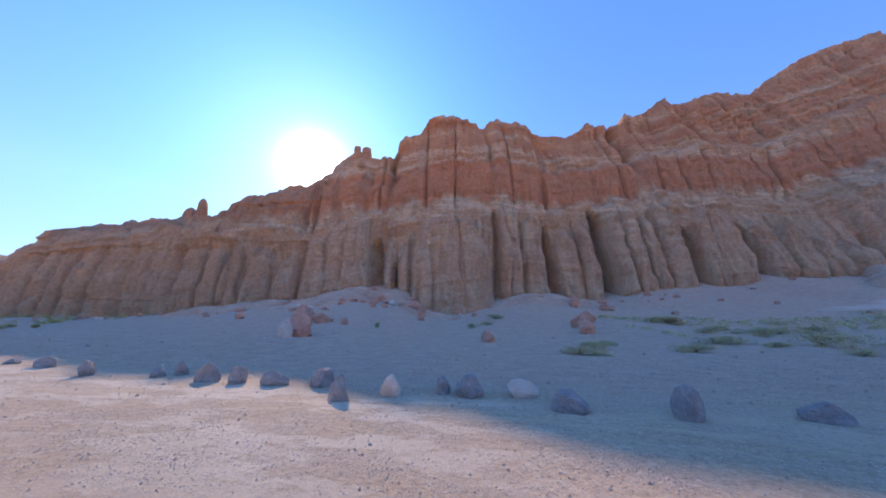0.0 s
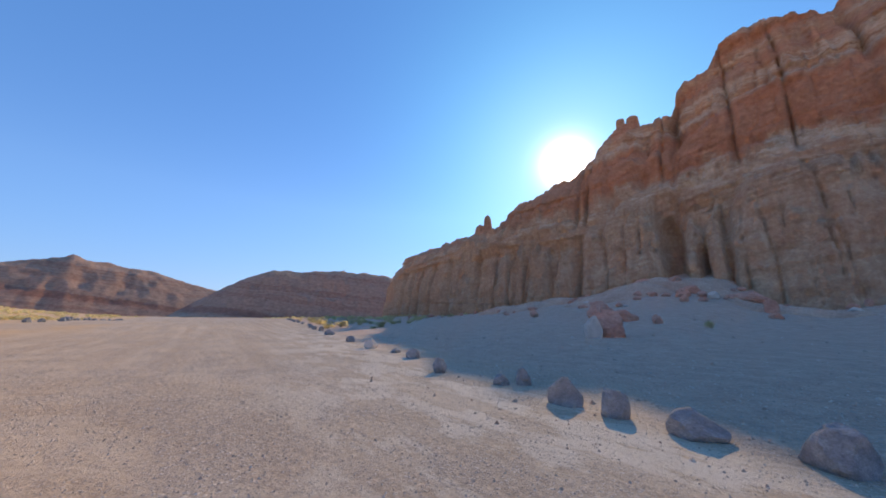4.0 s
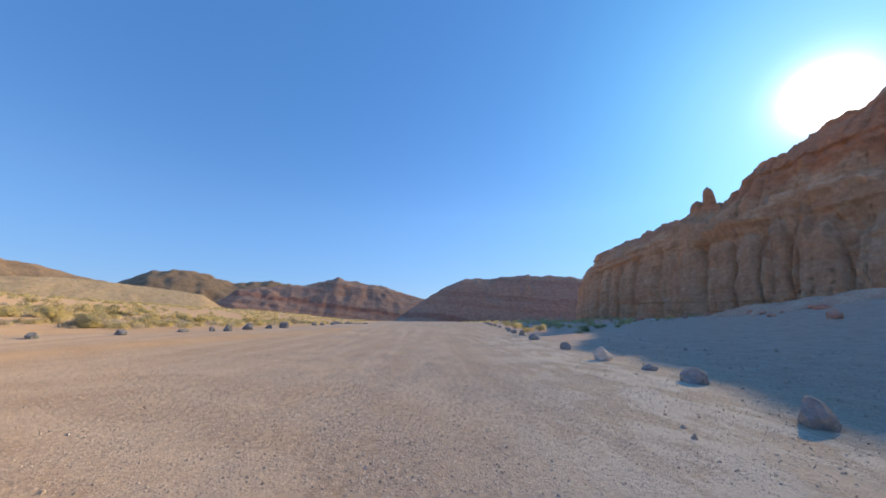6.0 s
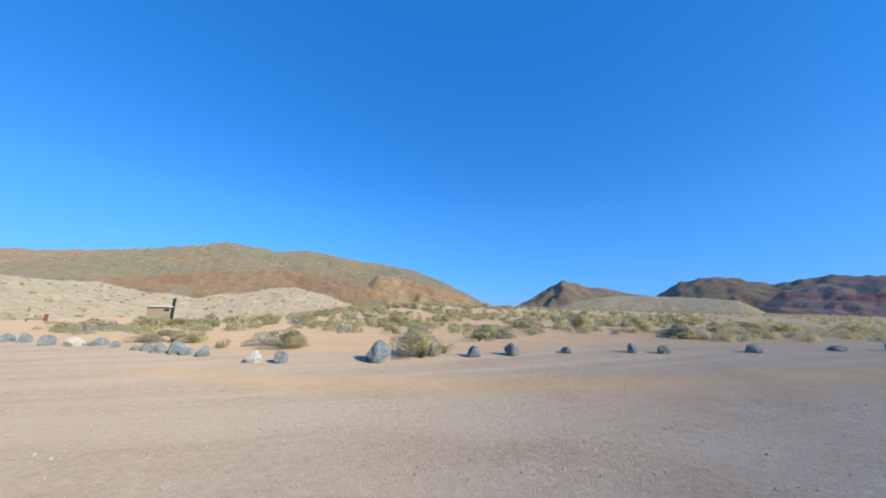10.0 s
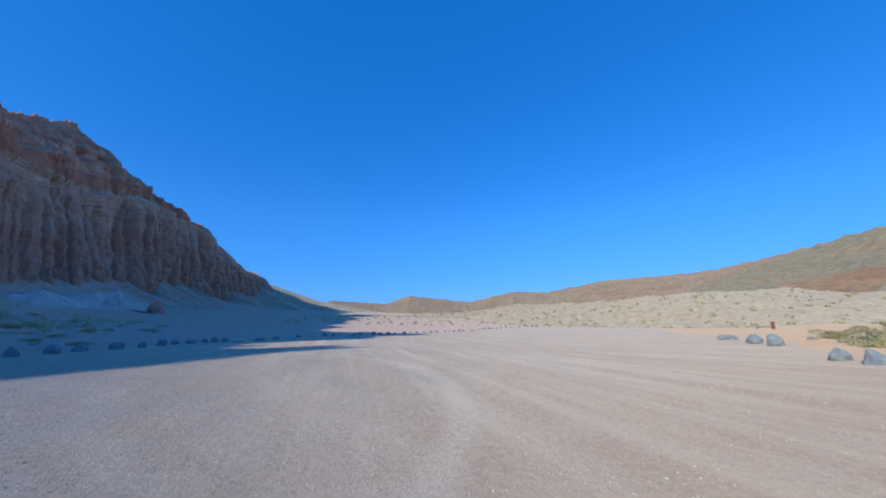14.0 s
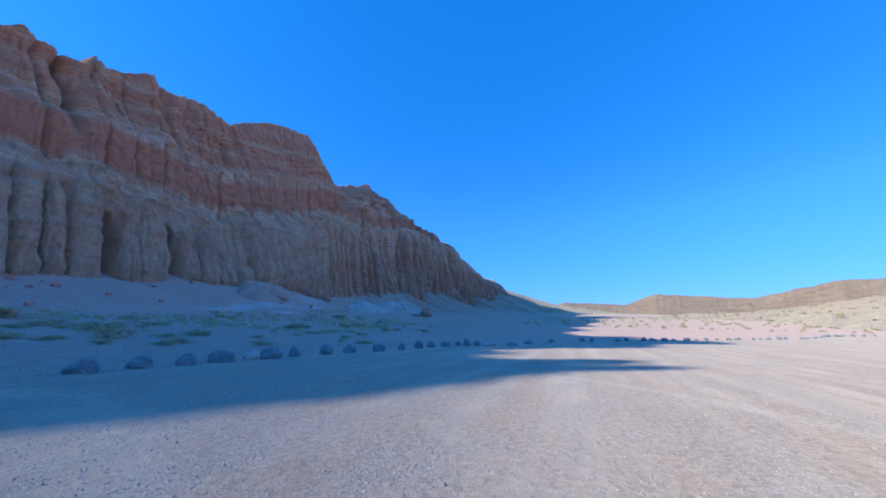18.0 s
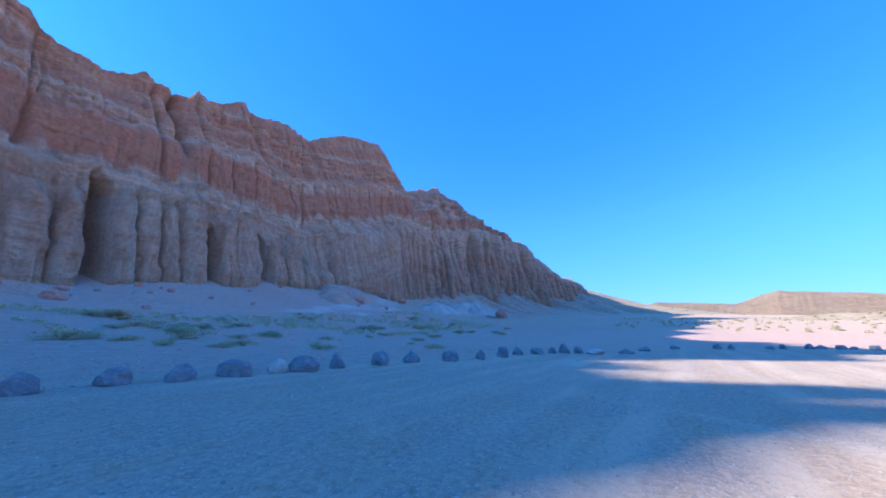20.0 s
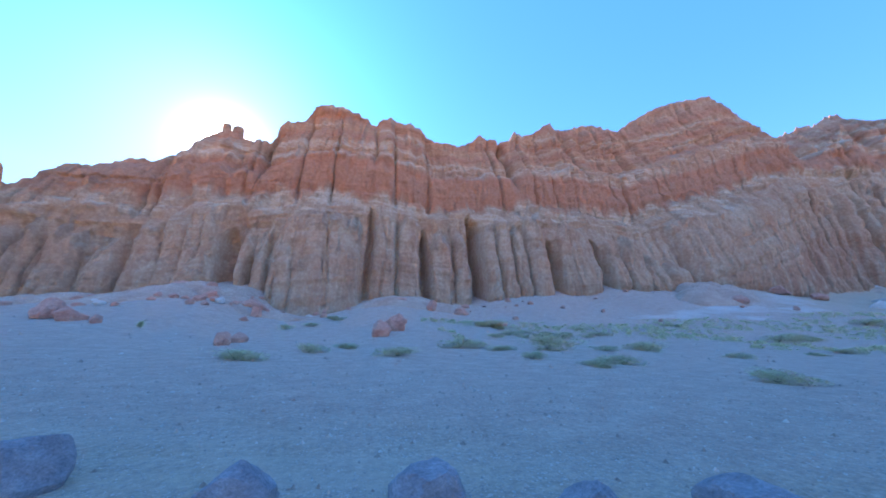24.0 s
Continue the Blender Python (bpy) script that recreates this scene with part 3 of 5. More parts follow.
sandy = np.maximum(sandy, 1.0 * streak_ * np.clip(0.85 + 0.6 * vnoise(gx * 0.25, gy * 0.6, 0, 80), 0, 1))
ground = new("ground", shade(grid_mesh("ground", np.stack([gx, gy, ground_z(gx, gy)], -1)[:, ::-1], M_GROUND, closed=True)))
attr = ground.data.attributes.new("sand", "FLOAT", "POINT")
attr.data.foreach_set("value", sandy[:, ::-1].reshape(-1).astype(np.float32))
off_row = np.interp(gx, *np.array(ROW_RIGHT, float).T) - gy
crusty = smooth(-1.0, 0.5, off_row) * (1 - smooth(2.5, 6.0, off_row)) * (1 - smooth(-1, 3, gx)) * smooth(-60, -30, gx)
attr = ground.data.attributes.new("slope", "FLOAT", "POINT")
attr.data.foreach_set("value", sloping[:, ::-1].reshape(-1).astype(np.float32))
ashy = 0 * gx
for ax, ay, wx, wy in ((72, 55, 13, 4), (92, 59, 13, 5), (84, 51, 9, 3), (106, 56, 10, 4), (122, 66, 14, 6)):
    ashy = np.maximum(ashy, np.exp(-((gx - ax) / wx) ** 2 - ((gy - ay - 0.12 * (gx - ax)) / wy) ** 2))
attr = ground.data.attributes.new("ash", "FLOAT", "POINT")
attr.data.foreach_set("value", ashy[:, ::-1].reshape(-1).astype(np.float32))
attr = ground.data.attributes.new("crust", "FLOAT", "POINT")
attr.data.foreach_set("value", crusty[:, ::-1].reshape(-1).astype(np.float32))
tagged(ground, "pale pinkish gravel flat with dust and pebbles", "ground", kind="structure")


# ---- the cliff ----
def terrace(x, sharp=11.0):
    """Rounds x to whole steps with short, steep risers."""
    f = x - np.floor(x) - 0.5
    return np.floor(x) + 0.5 + 0.5 * np.tanh(f * sharp) / math.tanh(0.5 * sharp)


BED_LIFT = [(-168, -7), (-60, -6), (-26, -5.2), (-14, -2.4), (-1, -0.9), (12, 0.5), (30, 0.2), (44, 1.8), (56, 4.8), (75, 6.8), (89, 4.6), (95, 5.4), (111, 11.5), (127, 16),
            (140, 21.5), (154, 26.5), (170, 34), (200, 36), (270, 66), (317, 76), (500, 60)]


def bed_shift(s):
    """How far the beds lie above their usual height at a station."""
    return np.interp(s, *np.array(BED_LIFT, float).T)


def lay_beds(me, s):
    """Tells the rock how far its beds lie above their usual height."""
    lift = me.attributes.new("bed_lift", "FLOAT", "POINT")
    lift.data.foreach_set("value", (bed_shift(s) + np.zeros(len(me.vertices))).astype(np.float32))
    return me


def ridged(x, y, z, seed, power):
    """Thin lines of 1 along the zero of a smooth noise."""
    return (1 - np.abs(vnoise(x, y, z, seed))) ** power


def cliff_points(s, h, seed=0):
    """Points of the rock face: station s, height h from 0 (foot) to 1 (crest)."""
    s, h = np.meshgrid(s, h)
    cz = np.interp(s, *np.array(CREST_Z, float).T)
    cx, cy = spline(CREST_PLAN, s)
    bx, by, bz = spline(BASE, s)
    far = smooth(178, 235, s)
    # jagged skyline: square-cut blocks and small notches
    crag = 0.5 * vnoise(s * 0.12, 0.5, 0, 31) + 0.9 * np.round(1.5 * vnoise(s * 0.24, 2.5, 0, 32)) / 1.5 + 0.6 * np.round(1.6 * vnoise(s * 0.75, 4.5, 0, 36))
    crag = crag - 1.4 * ridged(s * 0.21, 8.5, 0, 37, 9)
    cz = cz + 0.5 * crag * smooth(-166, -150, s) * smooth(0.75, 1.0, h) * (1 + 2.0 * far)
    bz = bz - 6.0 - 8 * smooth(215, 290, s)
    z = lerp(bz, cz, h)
    strata = z - bed_shift(s) + 1.1 * vnoise(s * 0.05, z * 0.04, 0, 59)
    # the ledge on the cream bed, where the fluted foot ends
    zc = np.clip(30.0 + bed_shift(s) + 1.6 * vnoise(s * 0.09, 1.5, 0, 33) + 1.5 * np.round(2.0 * vnoise(s * 0.17, 7.5, 0, 34)), bz + 9, lerp(bz, cz, 0.82))
    low = np.clip((z - bz - 6) / (zc - bz - 6), 0, 1)
    up = np.clip((z - zc) / np.maximum(cz - zc, 1), 0, 1)
    back = 0.27 * low ** 1.15 + (0.015 + 0.06 * smooth(-0.3, 0.6, vnoise(s * 0.21, 3.3, 0, 35))) * smooth(0.0, 0.07, up) + 0.13 * np.minimum(up / 0.45, 1) + 0.10 * smooth(0.42, 0.50, up) + 0.41 * smooth(0.42, 1.05, up) / smooth(0.42, 1.05, 1.0)
    x, y = lerp(bx, cx, back), lerp(by, cy, back)
    ox, oy = bx - cx, by - cy
    on = np.hypot(ox, oy) + 1e-6
    ox, oy = ox / on, oy / on
    foot = (1 - smooth(0.80, 1.0, low)) * smooth(-0.02, 0.05, h)
    # columns of the lower wall with dark hollows between them
    wob = s + 0.7 * vnoise(z * 0.10, s * 0.08, 0, 42) + 0.35 * vnoise(z * 0.33, s * 0.2, 0, 43)
    col = -1.1 + 0 * s
    for a, b_, out, top in COLUMNS:
        w = 0.5 * (b_ - a) * (1 - 0.20 * low * (top < 1))
        t = (wob - 0.5 * (a + b_)) / w
        rise = 1 - smooth(top - 0.16, top + 0.05, low + 0.06 * vnoise(s * 0.7, 0.3, 0, 49) + 0.22 * t * t * (top < 1))
        col = np.maximum(col, (0.62 * out + 1.1) * np.clip(1 - np.abs(t) ** 5, 0, 1) ** 0.45 * rise - 1.1)
    for a, b_, deep, top in HOLLOWS:
        t = (wob - 0.5 * (a + b_)) / (0.5 * (b_ - a))
        col = col - deep * np.clip(1 - np.abs(t) ** 4, 0, 1) * (1 - smooth(top - 0.10, top + 0.03, low + 0.12 * t * t))
    # beyond the named columns: even flutes
    u = s + 5.0 * vnoise(s * 0.085, z * 0.012, 0, 41)
    flute = np.abs(np.sin(u * math.pi / 9.2)) ** 0.35 - 0.7
    named = smooth(-66, -58, s) * (1 - smooth(212, 228, s))
    d = foot * (col * named + 4.2 * flute * (1 - named))
    # narrow ribs and slots
    rib = np.abs(np.sin((wob + 1.6 * vnoise(s * 0.3, z * 0.03, 4, 43)) * math.pi / 2.3)) ** 0.35 - 0.75
    rib = rib + 0.5 * (np.abs(np.sin((wob + 0.8 * vnoise(s * 0.6, z * 0.06, 4, 44)) * math.pi / 0.95)) ** 0.4 - 0.7)
    d = d + (0.45 * rib * (0.7 + 0.5 * vnoise(s * 0.11, 3.7, 0, 46)) - 1.1 * ridged(s * 0.17 + 0.3 * vnoise(z * 0.1, s * 0.1, 0, 62), z * 0.012, 2.3, 63, 18)) * foot
    for at, wide, deep in UPPER_CLEFTS:
        d = d - deep * np.exp(-(np.abs((s + 0.9 * vnoise(z * 0.2, 3.3, 0, 45) - at) / wide) ** 1.2)) * smooth(0.25, 0.5, up)
    # cracks and blocks of the upper wall
    upper = smooth(0.0, 0.08, up)
    layered = smooth(0.36, 0.5, up)
    crack = ridged(s * 0.15 + 0.07 * vnoise(z * 0.12, s * 0.1, 0, 57) + 0.04 * vnoise(z * 0.5, s * 0.1, 0, 73), strata * 0.004, 1.3, 55, 34)
    thin = ridged(s * 0.45 + 0.09 * vnoise(z * 0.2, s * 0.1, 0, 58) + 0.08 * vnoise(z * 0.8, s * 0.1, 0, 74), np.floor(strata / 6.5) * 0.37, 6.3, 56, 26)
    d = d - upper * (2.6 * crack + 1.2 * thin * (0.45 + 0.55 * layered)) - 0.9 * thin * foot
    jog = 0.9 * vnoise(z * 0.11, s * 0.04, 0, 65)
    blocks = terrace(2.4 * vnoise((s + 0.4 * jog) * 0.06, strata * 0.008, 2.2, 51)) * 1.8 + terrace(2.2 * vnoise((s + jog) * 0.25, strata * 0.06, 4.2, 60)) * 0.8 + terrace(2.0 * vnoise((s + jog) * 0.8, strata * 0.22, 5.2, 61)) * 0.3
    d = d + upper * blocks * (0.55 + 0.45 * layered)
    # bedding: hard beds stand proud as thin ledges
    beds_ = terrace(2.6 * vnoise(strata * 0.20, s * 0.010, 0.7, 52), 16) * 0.42 + terrace(2.2 * vnoise(strata * 0.62, s * 0.02, 0.7, 69), 14) * 0.26 + 0.14 * vnoise(strata * 1.7, s * 0.05, 0.4, 72)
    d = d + (1 - 0.65 * far) * beds_ * (0.55 + 0.15 * upper + 0.5 * layered + 0.6 * smooth(0.66, 0.85, low) * (1 - upper))
    d = d + 0.45 * fbm(s * 0.5, z * 0.35, 1.1, 4, 53) + 2.6 * vnoise(s * 0.045, 5.5 + z * 0.01, 0, 54) * smooth(0, .1, h) * (1 - 0.8 * h)
    # the far wall: spurs and gullies
    spur = np.abs(np.sin((s + 9 * vnoise(s * 0.03, z * 0.01, 0, 47)) * math.pi / 27)) ** 0.6 - 0.6
    d = d * (1 + 0.9 * far) + far * (1 - smooth(380, 430, s)) * (13 * spur * (1 - 0.55 * h) + 5 * fbm(s * 0.07, z * 0.03, 0, 3, 48))
    d = d * (1 - 0.55 * smooth(0.9, 1.0, h))
    x, y = x + ox * d, y + oy * d
    return np.stack([x, y, z], -1)


# columns along the foot: from, to, how far they stand out, and the share of the lower wall that they reach
COLUMNS = [(-60, -55.5, 1.6, 0.8), (-55.5, -51, 2.0, 0.85), (-51, -46.5, 1.8, 0.8), (-46.5, -39.5, 2.6, 0.8), (-39.5, -33.5, 1.8, 0.72), (-33, -17.6, 2.6, 1.5), (-13.6, -10.6, 1.6, 0.7), (-10.4, -7.8, 1.2, 0.8),
           (-7.6, 11.2, 5.2, 0.98), (13, 18.6, 1.9, 1.5), (19.2, 25, 2.2, 0.95), (27.6, 33.4, 2.8, 0.82), (33.6, 37.6, 2.2, 0.80), (41.2, 45.2, 3.0, 0.97), (45.4, 49.6, 2.6, 1.0), (49.8, 54, 2.0, 0.92),
           (54.2, 60.4, 3.2, 1.02), (64.2, 74.8, 3.0, 0.9), (77.6, 82.4, 2.4, 0.72), (82.6, 88.6, 3.4, 0.78), (88.8, 96, 3.0, 0.50), (96, 103, 3.2, 0.38), (109.5, 115, 4.6, 0.34), (104, 160, 6.5, 1.5),
           (160, 168, 3.6, 1.1), (168.4, 176, 3.4, 1.0), (176.4, 183, 3.0, 0.95), (184, 191, 2.6, 0.85), (193, 200, 3.0, 0.95), (202, 211, 2.6, 0.85), (213, 222, 2.6, 0.9)]
HOLLOWS = [(-17.6, -13.8, 4.0, 0.68), (-11.9, -10.2, 3.2, 0.40), (11.3, 12.8, 3.0, 0.9), (25.2, 27.4, 5.5, 0.75), (37.6, 41.2, 8.0, 1.1), (60.4, 64.4, 9.5, 0.62), (74.7, 77.8, 10.0, 0.66), (49.3, 50.1, 2.5, 0.7), (82.0, 82.9, 3.0, 0.6),
           (103.2, 104.4, 2.5, 0.4)]
UPPER_CLEFTS = [(-14.5, 1.1, 5), (12.5, 0.8, 3), (29, 0.8, 2.5), (56, 1.1, 9), (82, 0.7, 3), (104, 1.1, 7), (141, 0.7, 2.5), (196, 3.5, 8)]
stations = np.concatenate([np.arange(-168, -70, 0.7), np.arange(-70, 186, 0.3), np.arange(186, 240, 0.6), np.arange(240, 500, 1.1)])
cliff = new("red_cliff")
tagged(cliff, "banded red and cream sandstone cliff with fluted pillars and jagged crest", "cliff", kind="structure")
heights = np.linspace(0, 1, 240)
face = cliff_points(stations, heights)
split = 106
part("fluted_foot", lay_beds(grid_mesh("fluted_foot", face[:split + 1], M_CLIFF), np.tile(stations, split + 1)), None, cliff, "tan fluted pillars with dark clefts")
part("upper_wall", lay_beds(grid_mesh("upper_wall", face[split:], M_CLIFF), np.tile(stations, len(heights) - split)), None, cliff, "brick red wall with cream beds")
# the slope behind the crest: unseen, added to make the cliff's shadow solid
crest = face[-1]
bx, by, bz = spline(BASE, stations)
cxp, cyp = spline(CREST_PLAN, stations)
away = np.stack([cxp - bx, cyp - by], 1)
away /= np.linalg.norm(away, axis=1, keepdims=True)
rows_back = [crest]
for dist, fall in ((4, 1.0), (14, 5), (45, 14), (120, 45), (260, 110)):
    r = crest.copy()
    r[:, :2] += away * dist
    r[:, 2] = np.maximum(r[:, 2] - fall + 1.2 * vnoise(stations * 0.2, dist, 0, 61), -3)
    rows_back.append(r)
part("back_slope", lay_beds(grid_mesh("back_slope", np.array(rows_back), M_CLIFF), np.tile(stations, len(rows_back))), None, cliff)


# rubble ramps that lean on the far wall
ramp_s = np.arange(172, 500, 1.6)
rx_, ry_ = spline(BASE, ramp_s)[:2]
tx_, ty_ = spline(CREST_PLAN, ramp_s)
out_ = np.stack([rx_ - tx_, ry_ - ty_], 1)
out_ /= np.linalg.norm(out_, axis=1, keepdims=True)
heap = np.interp(ramp_s, [172, 205, 260, 350, 500], [0, 7, 22, 26, 34]) * (1 + 0.5 * fbm(ramp_s * 0.05, 0.7, 0, 4, 66))
rows_ramp = []
for v in np.linspace(0, 1, 46):
    px_, py_ = rx_ + out_[:, 0] * (-14 + v * 105), ry_ + out_[:, 1] * (-14 + v * 105)
    gull = 1 - 0.35 * np.abs(fbm(ramp_s * 0.06, v * 1.5, 0, 4, 67)) * (1 - v)
    rows_ramp.append(np.stack([px_, py_, ground_z(px_, py_) - 0.6 * v - 2.0 * (1 - smooth(172, 200, ramp_s)) + heap * (1 - v) ** 2.2 * gull + 0.5 * (1 - v) * fbm(px_ * 0.12, py_ * 0.12, 0, 3, 68)], 1))
ramp_mat = hill_mat("pink_rubble_slope", [(0.3, (0.44, 0.28, 0.20)), (0.5, (0.52, 0.38, 0.29)), (0.72, (0.46, 0.37, 0.28))], None, 0.05)
tagged(new("rubble_ramp", shade(grid_mesh("rubble_ramp", np.array(rows_ramp)[:, ::-1], ramp_mat))), "long ramp of pink rubble against the far wall", "slope", kind="structure")


# ---- hills round the valley ----
def hill(name, profile, dist, depth, mat, label, rough=0.10, foot=-4.0, seed=0, step=0.35, spur=0.5):
    """A hill range: profile rows of azimuth (degrees from +y to +x) and height angle, seen from the car park."""
    k = np.array(profile, float)
    az = np.arange(k[0, 0], k[-1, 0] + 1e-6, step * 25 / max(25, k[-1, 0] - k[0, 0]) + 0.08)
    top = np.interp(az, k[:, 0], k[:, 1])
    rows_ = []
    v = np.linspace(-1, 1.0, 56)
    for q_ in v:
        r = dist + q_ * depth * (1 if q_ > 0 else 1.25)
        peak = np.tan(np.radians(top)) * dist
        shape = (1 - abs(q_) ** 1.35)
        a = np.radians(az)
        x, y = r * np.sin(a), r * np.cos(a)
        gully = np.abs(fbm(x / (depth * 0.22), y / (depth * 0.22), seed, 5, seed))
        # spurs run out towards the valley
        wave = az * dist * 0.01745 / (depth * spur) + 0.8 * vnoise(az * dist * 0.004, q_ * 2.0, 0, seed + 9)
        gully = 0.8 * gully + 0.3 * np.abs(vnoise(wave, q_ * 2.2, seed, seed + 3))
        zz = peak * shape * (1 - rough * 4 * gully * (1 - shape * 0.85)) + peak * rough * 0.2 * fbm(x / (depth * 0.09), y / (depth * 0.09), seed, 3, seed + 5) * shape
        rows_.append(np.stack([x, y, zz + foot * (1 - shape)], 1))
    ob = new(name, shade(grid_mesh(name, np.array(rows_)[:, ::-1], mat)))
    return tagged(ob, label, "hill", kind="structure")


hill("mesa_hill", [(-84, 0), (-79, 3.6), (-75, 6.2), (-71.7, 7.5), (-66, 7.7), (-61.5, 8.1), (-55, 7.6), (-47, 6.0), (-38, 5), (-30, 0)], 700, 105, M_HILL_RED,
     "long dark red mesa with pale beds across the valley", 0.07, seed=3, spur=0.8)
hill("banded_ridge", [(-112, 0), (-107, 4.2), (-103, 5.0), (-98, 5.5), (-94, 6.6), (-93.1, 7.1), (-92, 6.6), (-86.3, 5.9), (-82, 4.6), (-78, 3.6), (-72, 0)], 900, 130, M_HILL_RED,
     "dark banded ridge with a small knob on its crest", 0.08, seed=14, spur=0.8)
hill("dome_hill", [(-124, 0), (-120, 4.0), (-117, 5.9), (-114.8, 6.5), (-111, 6.2), (-107.5, 5.0), (-103, 5.9), (-98, 5.2), (-92, 0)], 1250, 190, M_HILL_BROWN,
     "rounded brown hill with a darker dome", 0.10, seed=5)
hill("cone_hill", [(-144, 0), (-140.4, 2.5), (-138, 3.8), (-135.4, 5.2), (-133.3, 6.4), (-132.2, 7.2), (-131.2, 6.8), (-129.5, 6.1), (-127, 5.6), (-123.7, 4.8), (-121, 4.2), (-112, 3), (-104, 0)], 1000, 190, M_HILL_BROWN,
     "conical brown desert hill", 0.09, seed=6)
hill("orange_hill", [(-214, 0), (-204, 6.0), (-195, 8.7), (-189, 10.2), (-184.5, 11.3), (-177.6, 10.4), (-173.7, 11.1), (-166.5, 10.1), (-160, 9.2), (-155.9, 8.6), (-150.9, 6.6), (-147, 4.7), (-143.5, 2.8), (-138, 0)],
     620, 300, M_HILL_ORANGE, "broad olive and tan badland hill with gullies", 0.11, seed=7)
hill("rust_slope", [(-212, 0), (-204, 3.2), (-196, 5.2), (-190, 6.3), (-183, 7.6), (-176.4, 8.0), (-170, 7.4), (-164, 6.6), (-158, 5.0), (-152, 0)], 370, 85, M_HILL_RUST,
     "rust-red lower slope of the olive hill", 0.10, seed=17, spur=0.5)
hill("clay_bluff", [(-168, 0), (-165, 5.8), (-161, 8.0), (-158, 7.6), (-153, 6.3), (-150, 5.6), (-147, 4.4), (-145, 2.8), (-142, 0)], 365, 75, M_HILL_CLAY,
     "gullied orange clay bluff at the end of the hill", 0.2, seed=18, spur=0.3)
hill("sand_slope", [(-137, 0), (-134, 2.2), (-131, 3.4), (-127, 4.2), (-124, 4.3), (-120, 4.1), (-116, 3.8), (-111, 3.2), (-106, 0)], 780, 190, M_HILL_TAN,
     "smooth tan sand slope before the conical hill", 0.05, seed=19, spur=0.6)
hill("south_range", [(88, 0), (97, 3.4), (99.5, 4.2), (103, 4.0), (107.8, 3.7), (112, 5.2), (117, 4.6), (122.4, 4.2), (129.6, 5.9), (134.6, 5.4), (143, 7.0), (154.9, 7.2), (165.2, 8.9), (172, 8.2), (182, 0)],
     950, 330, M_HILL_BROWN, "low brown hills beyond the flat", 0.09, seed=8)
hill("saddle_slope", [(79, 0), (83, 6.0), (87, 6.8), (90.7, 6.4), (94, 5.2), (97.8, 4.1), (102, 3.3), (107, 2.6), (113, 1.9), (121, 0)], 620, 215, M_HILL_PALE,
     "pale sunlit slope falling from the end of the cliff", 0.06, seed=12)
hill("pale_badlands", [(104, 0), (108, 1.9), (115.4, 2.5), (124, 2.8), (132, 4.0), (143, 4.0), (155, 4.9), (166, 4.6), (174.4, 3.3), (180.4, 4.7), (187, 5.5), (192, 4.3), (197, 2.4), (205, 0)],
     230, 100, M_HILL_PALE, "low cream and pink badland slopes dotted with scrub", 0.18, seed=9)


# ---- rock crags on the crest ----
def pillar(name, x, y, foot, top, wide, deep, lean=0.0, taper=0.35, seed=0, lobes=3, label="", blunt=1.7):
    """A fluted crag of rock: foot and top are heights, wide and deep its size at the foot."""
    a = np.linspace(0, 2 * np.pi, 64, endpoint=False)
    h = np.concatenate([np.linspace(0, 0.86, 34), 1 - 0.14 * np.cos(np.linspace(0, 1, 9)[1:] * math.pi / 2) ** 1.0])
    aa, hh = np.meshgrid(a, h)
    z = lerp(foot - 7.0, top, hh)
    cap = 1 - np.clip((hh - 0.86) / 0.14, 0, 1) ** blunt
    r = (1 - taper * hh ** 1.3) * np.maximum(cap, 0.02)
    flute = 1 + 0.20 * (np.abs(np.sin(aa * lobes + seed + 0.5 * vnoise(aa * 1.5, z * 0.05, seed, seed))) ** 0.3 - 0.8) + 0.08 * (np.abs(np.sin(aa * lobes * 2.5 + seed + 0.6 * vnoise(aa * 2.5, z * 0.08, seed, seed + 1))) ** 0.3 - 0.8)
    flute = flute + 0.16 * fbm(np.cos(aa) * 1.6 + seed, np.sin(aa) * 1.6, z * 0.10, 4, seed) + 0.05 * vnoise(z * 0.8, seed, 0, 71)
    px = x + 0.5 * wide * r * flute * np.cos(aa)
    py = y + 0.5 * deep * r * flute * np.sin(aa) + lean * hh
    return part(name, lay_beds(grid_mesh(name, np.stack([px, py, z], -1), M_CLIFF, closed=True), x), None, cliff, label)


# crags on the skyline
pillar("spire", -65.6, 85, 24, 35.0, 5.0, 4.5, 0, 0.62, 40, 2, "blunt rock spire on the crest", 4.0)
pillar("shoulder", -68.6, 85, 24, 32.4, 6.5, 5, 0, 0.55, 44, 2, "", 3.0)
pillar("knob_base", -24.4, 88.6, 42, 50.7, 8.5, 6.0, 0, 0.25, 45, 3, "", 5.0)
pillar("twin_knob", -25.6, 88.4, 44, 52.9, 2.6, 2.4, 0, 0.30, 41, 2, "squared rock knob, one of a pair", 7.0)
pillar("twin_knob", -23.0, 88.4, 44, 52.5, 3.1, 2.6, 0, 0.25, 42, 2, "squared rock knob, one of a pair", 7.0)
pillar("pinnacle", 118.0, 77.6, 15, 24, 3.8, 4.5, 0, 0.3, 14, 3, "slender free-standing pillar", 4.0)


